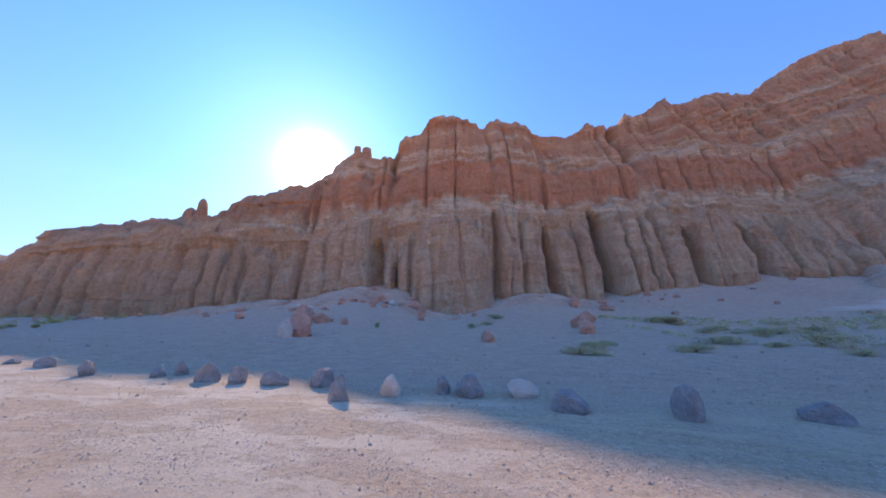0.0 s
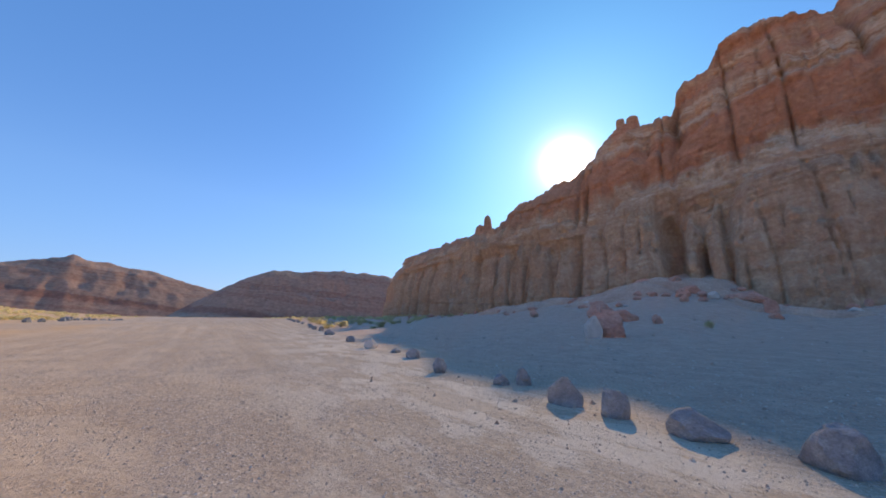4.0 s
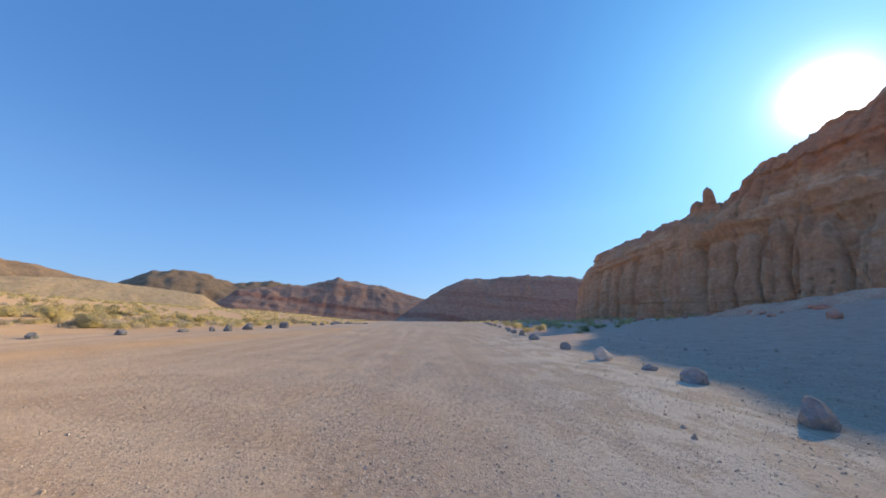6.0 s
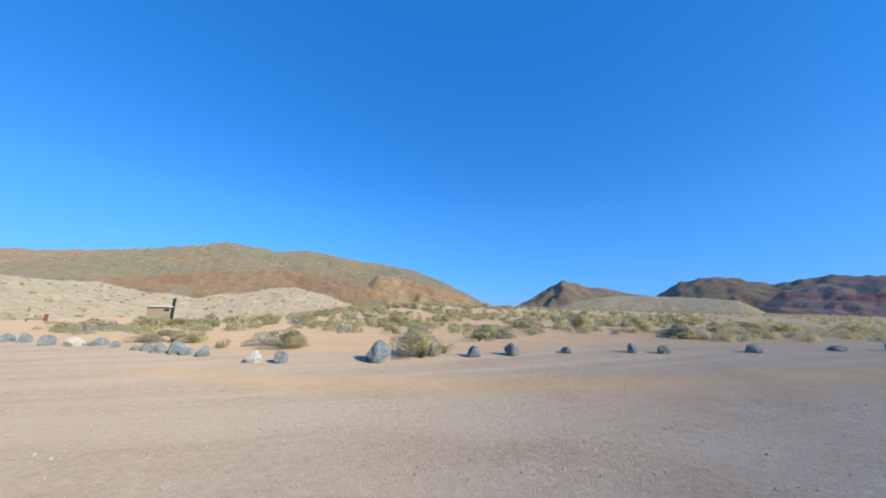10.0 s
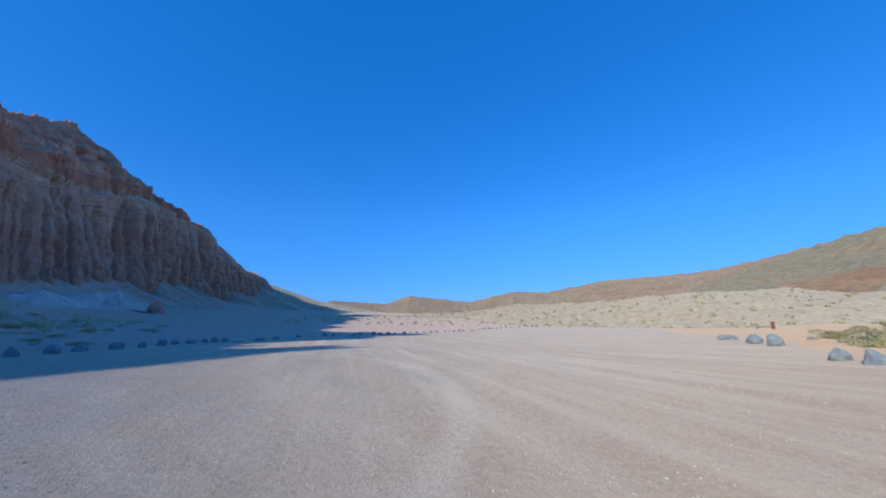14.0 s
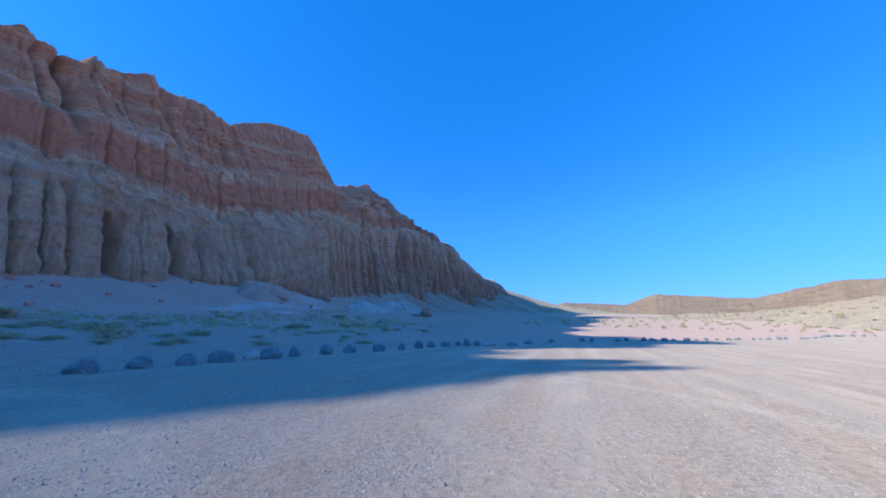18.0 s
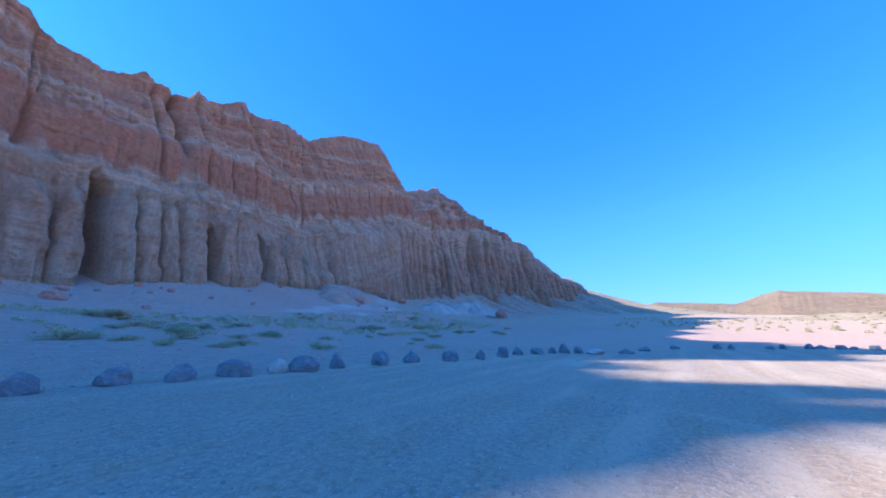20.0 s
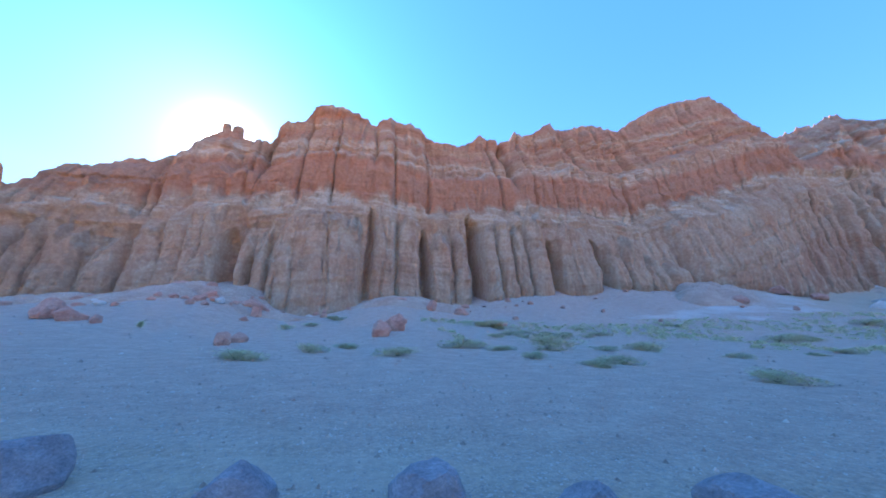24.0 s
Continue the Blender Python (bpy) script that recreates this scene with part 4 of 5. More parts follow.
# ---- loose earth at the foot ----
def patch(name, x, y, rx, ry, rise, mat, label, turn=0.0, seed=0, ragged=0.35, kind="structure", category="ground", lift=0.006, rings_=10, seg=72):
    """A thin spread of other earth that follows the ground; rise heaps it up in the middle."""
    a = np.linspace(0, 2 * np.pi, seg, endpoint=False)
    q_ = np.linspace(0, 1, rings_)[:, None]
    edge = 1 + ragged * fbm(np.cos(a) * 1.7 + seed, np.sin(a) * 1.7, seed, 3, seed)
    u, v = rx * q_ * edge * np.cos(a), ry * q_ * edge * np.sin(a)
    c, s_ = math.cos(radians(turn)), math.sin(radians(turn))
    px, py = x + c * u - s_ * v, y + s_ * u + c * v
    lumps = 1 + 0.35 * fbm(px * 0.35, py * 0.35, seed, 3, seed + 3)
    z = ground_z(px, py) + lift * (1 - q_ ** 6 * 1.6) + rise * (1 - q_ ** 2) * lumps * (q_ < 1) - (0.3 * rise * q_ ** 8)
    ob = new(name, shade(grid_mesh(name, np.stack([px, py, z], -1)[:, ::-1], mat, closed=True)))
    return tagged(ob, label, category, kind=kind)


def earth_mat(name, a, b, scale, rough=0.95):
    m, nt, bsdf = node_mat(name, rough)
    pos = position(nt)
    n1, n2 = noise_tex(nt, pos, scale, 6, 0.65), noise_tex(nt, pos, scale * 12, 6, 0.7)
    col = mix(nt, 0.45, ramp(nt, n1, [(0.32, a), (0.68, b)]), ramp(nt, n2, [(0.3, (0.2, 0.2, 0.2)), (0.7, (0.85, 0.85, 0.85))]), "OVERLAY")
    nt.links.new(col, bsdf.inputs["Base Color"])
    bump(nt, bsdf, n1, 0.5, 0.15 / scale * 0.3)
    bump(nt, bsdf, n2, 0.5, 0.02 / scale)
    return m


M_ASH = earth_mat("white_ash", (0.49, 0.42, 0.36), (0.66, 0.59, 0.53), 0.22)
M_SCREE = earth_mat("pink_scree", (0.46, 0.29, 0.22), (0.58, 0.42, 0.33), 0.3)
for x, y, rx, ry, rise, turn, seed in ((160, 62, 15, 8, 3.0, -5, 5), (196, 54, 16, 10, 6.0, -20, 6)):
    patch("ash_mound", x, y, rx, ry, rise, M_ASH, "low mound of white ash at the foot of the cliff", turn, seed, 0.6)
for x, y, rx, ry, rise, turn, seed in ((-20, 67, 13, 8, 1.5, 0, 11), (-44, 68, 13, 6, 1.5, 0, 12), (22, 70, 12, 6, 1.4, 0, 13), (100, 70, 14, 8, 3.0, 8, 15), (-3, 62, 8, 5, 0.8, 20, 16)):
    patch("scree_mound", x, y, rx, ry, rise, M_SCREE, "heap of pinkish scree below the pillars", turn, seed)


# ---- stones ----
def stone_mesh(name, mat, seed, cuts=9, sub=3, rough=0.065, flat=0.0):
    """A broken stone about 1 m across, its foot at z = 0."""
    rng = random.Random(seed)
    bm = bmesh.new()
    bmesh.ops.create_icosphere(bm, subdivisions=sub, radius=0.62)
    planes = []
    for _ in range(cuts):
        n = Vector((rng.uniform(-1, 1), rng.uniform(-1, 1), rng.uniform(-0.5, 1))).normalized()
        planes.append((n, rng.uniform(0.36, 0.52)))
    planes.append((Vector((0, 0, -1)), 0.33))
    for v in bm.verts:
        for n, d in planes:
            over = v.co.dot(n) - d
            if over > 0:
                v.co -= n * over * 0.98
        p = v.co * 3.1 + Vector((seed * 1.7, 0, 0))
        v.co += v.co.normalized() * rough * (noise.noise(p) * 0.6 + noise.noise(p * 2.7) * 0.35 + noise.noise(p * 6.1) * 0.15)
    low = min(v.co.z for v in bm.verts)
    wide = max(max(v.co.x for v in bm.verts) - min(v.co.x for v in bm.verts), max(v.co.y for v in bm.verts) - min(v.co.y for v in bm.verts))
    tall = max(v.co.z for v in bm.verts) - low
    for v in bm.verts:
        v.co.x, v.co.y, v.co.z = v.co.x / wide, v.co.y / wide, (v.co.z - low) / tall
    me = bpy.data.meshes.new(name)
    bm.to_mesh(me)
    bm.free()
    me.materials.append(mat)
    return me


GREY = [stone_mesh("boulder", M_BOULDER, k, 8 + k % 4, 4) for k in range(9)]
PALE = [stone_mesh("boulder", M_WHITE, 20 + k, 8, 4) for k in range(3)]
RUST = [stone_mesh("red_rock", M_RED, 30 + k, 9, 4, 0.13) for k in range(6)]
SUNK = 0.10


def stone(name, me, x, y, wide, tall, turn, label, group, category="boulder", squash=0.85):
    ob = new(name, me)
    z = float(ground_z(x, y))
    ob.matrix_world = pose(x, y, z - SUNK * tall, 0, 0, turn) @ Matrix.Diagonal((wide, wide * squash, tall * 0.95 * (1 + SUNK), 1))
    return tagged(ob, label, category, group)


rng = random.Random(7)
GREY_LABELS = ("dark grey basalt boulder half sunk in the gravel", "rounded grey boulder on the gravel edge", "angular blue-grey boulder beside the lot",
               "squat grey boulder with worn faces", "pointed dark boulder at the gravel edge")
ROW_A = [(-39.7, 20.4, 0.65, 0.6), (-31.5, 17.3, 0.9, 0.5), (-23.3, 14.7, 0.7, 0.42), (-15.4, 12.3, 0.5, 0.2), (-13.4, 11.55, 0.7, 0.38), (-10.0, 9.7, 0.52, 0.43), (-7.85, 9.55, 0.38, 0.25), (-7.5, 9.95, 0.4, 0.42),
         (-6.0, 8.85, 0.62, 0.5), (-5.15, 8.7, 0.5, 0.42), (-4.06, 8.45, 0.66, 0.37), (-2.9, 8.3, 0.62, 0.47)]
ROW_B = [(-2.0, 6.75, 0.46, 0.52), (0.04, 7.47, 0.44, 0.37), (0.6, 7.16, 0.65, 0.47), (2.24, 6.1, 0.79, 0.36), (3.96, 5.6, 0.54, 0.54), (5.98, 5.45, 0.66, 0.31), (9.3, 4.85, 0.7, 0.47), (11.24, 4.05, 0.76, 0.44),
         (12.62, 3.85, 0.73, 0.41), (13.7, 3.25, 0.7, 0.44), (14.9, 2.85, 0.97, 0.46), (16.5, 1.94, 0.9, 0.5), (17.6, 1.7, 0.6, 0.5), (18.9, 0.85, 0.76, 0.5)]
ROW_C = [(20.36, 0.38, 0.68, 0.44), (21.6, -0.76, 0.7, 0.45), (23.2, -1.55, 0.53, 0.45), (24.9, -2.15, 0.68, 0.56), (26.9, -2.5, 0.7, 0.45), (28.2, -3.3, 0.7, 0.36), (29.5, -4.0, 0.6, 0.4), (30.2, -4.6, 0.75, 0.58),
         (30.5, -5.4, 0.65, 0.42)]
for k, (x, y, w, h) in enumerate(ROW_A + ROW_B + ROW_C):
    stone("boulder", GREY[k * 5 % 9], x, y, w, h, rng.uniform(0, 360), GREY_LABELS[k * 3 % 5], "boulders along the cliff side")
for x, y, w, h in ((-17.9, 12.65, 0.7, 0.55), (-1.05, 7.25, 0.5, 0.45), (1.69, 7.25, 0.66, 0.37), (15.88, 2.45, 0.66, 0.44), (30.4, -6.3, 1.1, 0.34)):
    stone("boulder", PALE[int(abs(x) * 10) % 3], x, y, w, h, rng.uniform(0, 360), "cream-white limestone boulder among the grey ones", "boulders along the cliff side")
# the row goes on towards both ends
for run, gap in ((((32.4, -7.9), (36.1, -9.4), (40.2, -11.7), (43.2, -15.2), (46.7, -19.7), (60, -36), (82, -70), (100, -120)), 2.6), (((-44, 21.8), (-59, 27.6), (-70, 30), (-105, 41.5)), 3.4)):
    for (x0, y0), (x1, y1) in zip(run, run[1:]):
        n = int(math.hypot(x1 - x0, y1 - y0) / gap)
        for j in range(n):
            k = (j + rng.uniform(-0.25, 0.25)) / n
            stone("boulder", GREY[rng.randrange(9)], lerp(x0, x1, k) + rng.uniform(-0.3, 0.3), lerp(y0, y1, k) + rng.uniform(-0.3, 0.3), rng.uniform(0.5, 1.0), rng.uniform(0.3, 0.55), rng.uniform(0, 360),
                  "small dark stone in a long row", "boulders along the cliff side")
ROW_D = [(-12.06, -13.0, 0.46, 0.34), (-9.91, -15.65, 0.56, 0.35), (-9.35, -16.3, 0.49, 0.26), (-9.02, -16.75, 0.68, 0.44), (-8.36, -17.4, 0.55, 0.31), (-7.9, -17.95, 0.33, 0.25), (-7.5, -18.4, 0.35, 0.19), (-6.56, -19.75, 0.34, 0.26),
         (-5.76, -20.7, 0.64, 0.36), (-3.73, -22.1, 0.6, 0.44), (-2.28, -24.0, 0.61, 0.45), (-1.49, -24.7, 0.58, 0.41), (2.07, -30.7, 0.78, 0.6), (3.43, -32, 0.83, 0.55), (5.95, -35.2, 1.09, 0.33)]
ROW_E = [(-16.4, -12.0, 0.4, 0.41), (-17.45, -11.2, 0.5, 0.36), (-18.7, -10.9, 0.62, 0.42), (-20.5, -10.3, 0.43, 0.2), (-22.4, -9.3, 0.46, 0.32), (-23.1, -8.7, 0.46, 0.26), (-26, -7.4, 0.58, 0.28), (-29.5, -6.4, 0.64, 0.2),
         (-31.2, -5.5, 0.47, 0.31), (-31.5, -4.7, 0.6, 0.46), (-35, -4.5, 0.9, 0.55), (-38.3, -3.8, 0.6, 0.4), (-40.3, -3, 0.8, 0.62), (-58.9, -2.4, 0.9, 0.53), (-60, -1.5, 0.7, 0.47), (-64.4, -0.3, 0.9, 0.51)]
for k, (x, y, w, h) in enumerate(ROW_D + ROW_E):
    stone("boulder", GREY[k * 4 % 9], x, y, w, h, rng.uniform(0, 360), GREY_LABELS[k * 2 % 5], "boulders along the sandy flat")
for k in range(16):
    x = -70 - 4.2 * k
    stone("boulder", GREY[rng.randrange(9)], x, float(np.interp(x, *np.array(ROW_LEFT, float).T)) + rng.uniform(-0.4, 0.4), rng.uniform(0.6, 1.0), rng.uniform(0.35, 0.6), rng.uniform(0, 360),
          "small dark stone in a long row", "boulders along the sandy flat")
stone("boulder", PALE[1], -5.0, -20.95, 0.66, 0.38, 40, "rounded cream boulder in the grey row", "boulders along the sandy flat")
stone("boulder", PALE[2], -11.38, -13.5, 0.52, 0.36, 100, "pale angular boulder on sand", "boulders along the sandy flat")
stone("boulder", GREY[5], -14.6, -11.9, 0.95, 0.64, 75, "large craggy grey boulder beside a pale bush", "boulders along the sandy flat", squash=0.8)

# red blocks fallen from the cliff
for k, (x, y, w, h) in enumerate(((-11.5, 27, 2.9, 1.9), (-17, 41, 3.6, 2.0), (-10.9, 37.4, 1.25, 0.82), (3.4, 25.9, 1.3, 0.92), (13.7, 33.2, 2.4, 1.6), (15.5, 38, 2.7, 1.95), (24.6, 64.5, 3.0, 2.2), (30.2, 63, 3.1, 1.4), (31.1, 46.5, 2.9, 0.87),
                                  (-3.9, 58, 1.7, 1.65), (3.5, 28.4, 1.4, 0.8), (-14, 39, 2.4, 1.2), (-19, 68, 6, 2.2), (-15, 69, 3.5, 1.8), (-6, 62, 4.5, 1.9), (-12, 62, 2.9, 1.3), (19, 70, 5.5, 1.2), (-29, 66, 2.2, 1.1),
                                  (34, 73, 2, 0.9), (45, 74.5, 1.8, 0.9), (99, 63, 5, 2.2), (128, 73, 7, 2.6), (142, 72, 6, 2.2), (-53, 68, 2, 1.0))):
    stone("red_rock", RUST[k % 6], x, y, w, h, rng.uniform(0, 360), ("big fallen block of red sandstone" if w > 3 else "fallen red sandstone rock on the slope"), "fallen red rocks", "rock", 0.75)
stone("red_rock", RUST[2], 194, 38, 8, 5.5, 30, "dark red block at the tip of a pale spur", "fallen red rocks", "rock")
stone("boulder", PALE[0], -11.9, 25.4, 1.2, 1.5, 10, "pale slab leaning on a red block", "fallen red rocks", "rock", 0.4)
for k in range(80):
    x = rng.uniform(-95, 120)
    foot = float(np.interp(x, [r[1] for r in BASE], [r[2] for r in BASE]))
    y = foot - rng.uniform(2, 30) * rng.random() - 2
    w = rng.uniform(0.5, 1.6)
    stone("rubble", (RUST + PALE[:1])[rng.randrange(7)], x, y, w, w * rng.uniform(0.4, 0.7), rng.uniform(0, 360), "small fallen stone on the rubble slope", "rubble stones", "rock")


for k in range(46):
    x, y = rng.gauss(-20, 12), min(rng.gauss(65, 5), 71)
    w = rng.uniform(0.7, 2.6)
    stone("rubble", (RUST + PALE)[rng.randrange(8)], x, y, w, w * rng.uniform(0.25, 0.5), rng.uniform(0, 360), "tilted sandstone slab in the rubble heap", "rubble stones", "rock", rng.uniform(0.5, 0.9))
# gravel too small to count, strewn over the lot
def strewn(name, count, place, size, mat, seed, label):
    r = np.random.default_rng(seed)
    x, y = place(r, count)
    s = r.uniform(size[0], size[1], count) * (0.6 + r.random(count) ** 3 * 1.0)
    z = ground_z(x, y)
    base = np.array([(1, 0, 0.25), (0.3, 0.9, 0.2), (-0.8, 0.6, 0.25), (-0.8, -0.6, 0.2), (0.3, -0.95, 0.25), (0.1, 0.05, 0.85)])
    base[:5, 2] -= 0.35
    tri = np.array([(0, 1, 5), (1, 2, 5), (2, 3, 5), (3, 4, 5), (4, 0, 5)])
    a = r.uniform(0, 2 * np.pi, count)
    jit = base[None] * (1 + 0.35 * r.uniform(-1, 1, (count, 6, 3)))
    jx = jit[..., 0] * np.cos(a)[:, None] - jit[..., 1] * np.sin(a)[:, None]
    jy = jit[..., 0] * np.sin(a)[:, None] + jit[..., 1] * np.cos(a)[:, None]
    v = np.stack([x[:, None] + jx * s[:, None], y[:, None] + jy * s[:, None], z[:, None] + jit[..., 2] * s[:, None]], -1).reshape(-1, 3)
    f = (tri[None] + (np.arange(count) * 6)[:, None, None]).reshape(-1, 3)
    me = bpy.data.meshes.new(name)
    me.from_pydata(v.tolist(), [], f.tolist())
    me.materials.append(mat)
    return tagged(new(name, me), label, "gravel", kind="stuff")


def island_mat(name, stops, rough=0.9):
    m, nt, bsdf = node_mat(name, rough)
    g = nt.nodes.new("ShaderNodeNewGeometry")
    col = ramp(nt, g.outputs["Random Per Island"], stops)
    n = noise_tex(nt, g.outputs["Position"], 40.0, 3)
    nt.links.new(mix(nt, 0.35, col, ramp(nt, n, [(0.3, (0.25, 0.25, 0.25)), (0.7, (0.8, 0.8, 0.8))]), "OVERLAY"), bsdf.inputs["Base Color"])
    return m


M_PEBBLE = island_mat("mixed_pebbles", [(0.0, (0.32, 0.28, 0.25)), (0.3, (0.44, 0.375, 0.32)), (0.7, (0.54, 0.45, 0.375)), (1.0, (0.66, 0.57, 0.48))])
M_SCREE_STONE = island_mat("pink_scree_stones", [(0.0, (0.38, 0.26, 0.21)), (0.4, (0.47, 0.34, 0.27)), (0.8, (0.56, 0.44, 0.36)), (1.0, (0.66, 0.57, 0.49))])


def on_lot(r, n):
    a, d = r.uniform(0, 2 * np.pi, n), 1.0 + 19 * r.random(n) ** 0.8
    return 0.5 + d * np.cos(a) * 1.15, -2.0 + d * np.sin(a) * 0.85


def in_patches(r, n):
    x, y = on_lot(r, 4 * n)
    ok = vnoise(x * 0.55, y * 1.1, 0, 97) + 0.5 * vnoise(x * 1.7, y * 2.4, 0, 98) + np.maximum(0.12 * (y + 1), 0.10 * x - 0.1) > 0.05
    return x[ok][:n], y[ok][:n]


strewn("gravel_stones", 62000, on_lot, (0.006, 0.014), M_PEBBLE, 3, "scattered grey and tan gravel stones")
strewn("gravel_stones", 62000, in_patches, (0.006, 0.014), M_PEBBLE, 4, "coarse gravel lying in patches on the lot")
strewn("gravel_stones", 9000, in_patches, (0.011, 0.019), M_PEBBLE, 8, "larger pale stones among the gravel")
strewn("scree_stones", 2600, lambda r, n: (r.uniform(-90, 130, n), 14 + 58 * r.random(n)), (0.04, 0.12), M_SCREE_STONE, 5, "small stones strewn over the rubble slope")


def by_the_row(r, n):
    x = r.uniform(-26, 34, n)
    return x, np.interp(x, *np.array(ROW_RIGHT, float).T) + r.normal(0, 1, n) * 2.2 + 2.5 + 12 * r.random(n) ** 2


strewn("scree_stones", 11000, by_the_row, (0.012, 0.040), M_SCREE_STONE, 6, "pale pebbles strewn behind the row of boulders")
strewn("scree_stones", 700, by_the_row, (0.015, 0.05), M_PEBBLE, 7, "fist-sized grey stones between the boulders")


# ---- desert scrub ----
def leaf_mat(name, stops, soft):
    m, nt, bsdf = node_mat(name, 0.8)
    g = nt.nodes.new("ShaderNodeNewGeometry")
    info = nt.nodes.new("ShaderNodeObjectInfo")
    col = ramp(nt, g.outputs["Random Per Island"], stops)
    col = mix(nt, maths(nt, "MULTIPLY", info.outputs["Random"], 0.55), col, soft)
    nt.links.new(col, bsdf.inputs["Base Color"])
    thin = nt.nodes.new("ShaderNodeBsdfTranslucent")
    nt.links.new(col, thin.inputs["Color"])
    both_ = nt.nodes.new("ShaderNodeMixShader")
    both_.inputs[0].default_value = 0.5
    nt.links.new(bsdf.outputs[0], both_.inputs[1]), nt.links.new(thin.outputs[0], both_.inputs[2])
    nt.links.new(both_.outputs[0], nt.nodes["Material Output"].inputs["Surface"])
    return m


M_SAGE = leaf_mat("sage_leaves", [(0.0, (0.54, 0.47, 0.24)), (0.5, (0.67, 0.585, 0.32)), (1.0, (0.78, 0.70, 0.42))], (0.70, 0.60, 0.33))
M_GREEN = leaf_mat("creosote_leaves", [(0.0, (0.52, 0.47, 0.22)), (0.5, (0.64, 0.575, 0.30)), (1.0, (0.76, 0.69, 0.40))], (0.70, 0.61, 0.33))
M_DRY = leaf_mat("dry_grey_twigs", [(0.0, (0.42, 0.385, 0.30)), (0.5, (0.54, 0.495, 0.39)), (1.0, (0.66, 0.61, 0.49))], (0.58, 0.52, 0.40))
M_MAT = leaf_mat("pale_green_mat", [(0.0, (0.62, 0.575, 0.31)), (0.5, (0.74, 0.675, 0.39)), (1.0, (0.83, 0.77, 0.49))], (0.76, 0.67, 0.41))
M_TWIG = leaf_mat("brown_twigs", [(0.0, (0.20, 0.15, 0.10)), (1.0, (0.36, 0.29, 0.20))], (0.28, 0.22, 0.15))


def tuft_mesh(name, mat, seed, leaves, leaf, flat=1.0, lumps=7):
    """The crown of a bush 1 m across and about 1 m high: many small leaf blades in uneven clumps."""
    r = np.random.default_rng(seed)
    cen = np.stack([r.normal(0, 0.22, lumps), r.normal(0, 0.22, lumps), r.uniform(0.04, 0.62, lumps)], 1)
    rad = r.uniform(0.16, 0.30, lumps)
    k = r.integers(0, lumps, leaves)
    d = r.normal(0, 1, (leaves, 3))
    d /= np.linalg.norm(d, axis=1, keepdims=True)
    p = cen[k] + d * rad[k][:, None] * (0.45 + 0.62 * r.random(leaves) ** 0.5)[:, None]
    p[:, 2] = np.abs(p[:, 2]) * flat
    up = d + r.normal(0, 0.45, (leaves, 3)) + np.array([0, 0, 0.55])
    up /= np.linalg.norm(up, axis=1, keepdims=True)
    side = np.cross(up, r.normal(0, 1, (leaves, 3)))
    side /= np.linalg.norm(side, axis=1, keepdims=True)
    L = leaf * r.uniform(0.6, 1.5, leaves)[:, None]
    v = np.stack([p - side * L * 0.2, p + side * L * 0.2, p + up * L + side * L * 0.05], 1)
    # blades turn their face outwards and shade as one soft crown
    out = d + (p - np.array([0, 0, 0.25])) * 1.5 + np.array([0, 0, 0.25])
    out /= np.linalg.norm(out, axis=1, keepdims=True)
    turned = np.einsum("ij,ij->i", np.cross(v[:, 1] - v[:, 0], v[:, 2] - v[:, 0]), out) < 0
    v[turned] = v[turned][:, [1, 0, 2]]
    me = bpy.data.meshes.new(name)
    me.from_pydata(v.reshape(-1, 3).tolist(), [], np.arange(leaves * 3).reshape(-1, 3).tolist())
    me.polygons.foreach_set("use_smooth", [True] * leaves)
    me.normals_split_custom_set_from_vertices(np.repeat(out, 3, 0).tolist())
    me.materials.append(mat)
    return me


def stem_mesh(name, seed, stems=22):
    """Thin branching stems from one root."""
    r = random.Random(seed)
    verts, faces = [], []
    for _ in range(stems):
        a, out = r.uniform(0, 6.28), r.uniform(0.12, 0.42)
        top = Vector((math.cos(a) * out, math.sin(a) * out, r.uniform(0.35, 0.85)))
        mid = top * 0.5 + Vector((r.uniform(-0.06, 0.06), r.uniform(-0.06, 0.06), 0.05))
        side = Vector((-math.sin(a), math.cos(a), 0))
        n = len(verts)
        for p, w in ((Vector((0, 0, -0.02)), 0.008), (mid, 0.005), (top, 0.002)):
            for q_ in (side, Vector((math.cos(a), math.sin(a), 0)) * 0.8 - side * 0.5, -side * 0.5 - Vector((math.cos(a), math.sin(a), 0)) * 0.8):
                verts.append(p + q_ * w)
        for lv in (0, 3):
            for j in range(3):
                faces.append((n + lv + j, n + lv + (j + 1) % 3, n + lv + 3 + (j + 1) % 3, n + lv + 3 + j))
    me = bpy.data.meshes.new(name)
    me.from_pydata([tuple(v) for v in verts], [], faces)
    me.materials.append(M_TWIG)
    return me


KINDS = []
for k in range(4):
    KINDS.append(("sage", tuft_mesh("foliage", M_SAGE, 100 + k, 9500, 0.031), stem_mesh("stem", k), "pale olive sagebrush on bare sand"))
for k in range(3):
    KINDS.append(("green", tuft_mesh("foliage", M_GREEN, 120 + k, 8500, 0.032, 1.0, 8), stem_mesh("stem", 10 + k), "yellow-green desert bush on bare sand"))
for k in range(2):
    KINDS.append(("dry", tuft_mesh("foliage", M_DRY, 140 + k, 8000, 0.034, 0.9, 9), stem_mesh("stem", 20 + k, 30), "dry grey twiggy bush on bare sand"))
for k in range(3):
    KINDS.append(("mat", tuft_mesh("foliage", M_MAT, 160 + k, 2600, 0.05, 1.0, 14), stem_mesh("stem", 30 + k, 12), "low pale green bush on the shaded slope"))
BUSHES = []
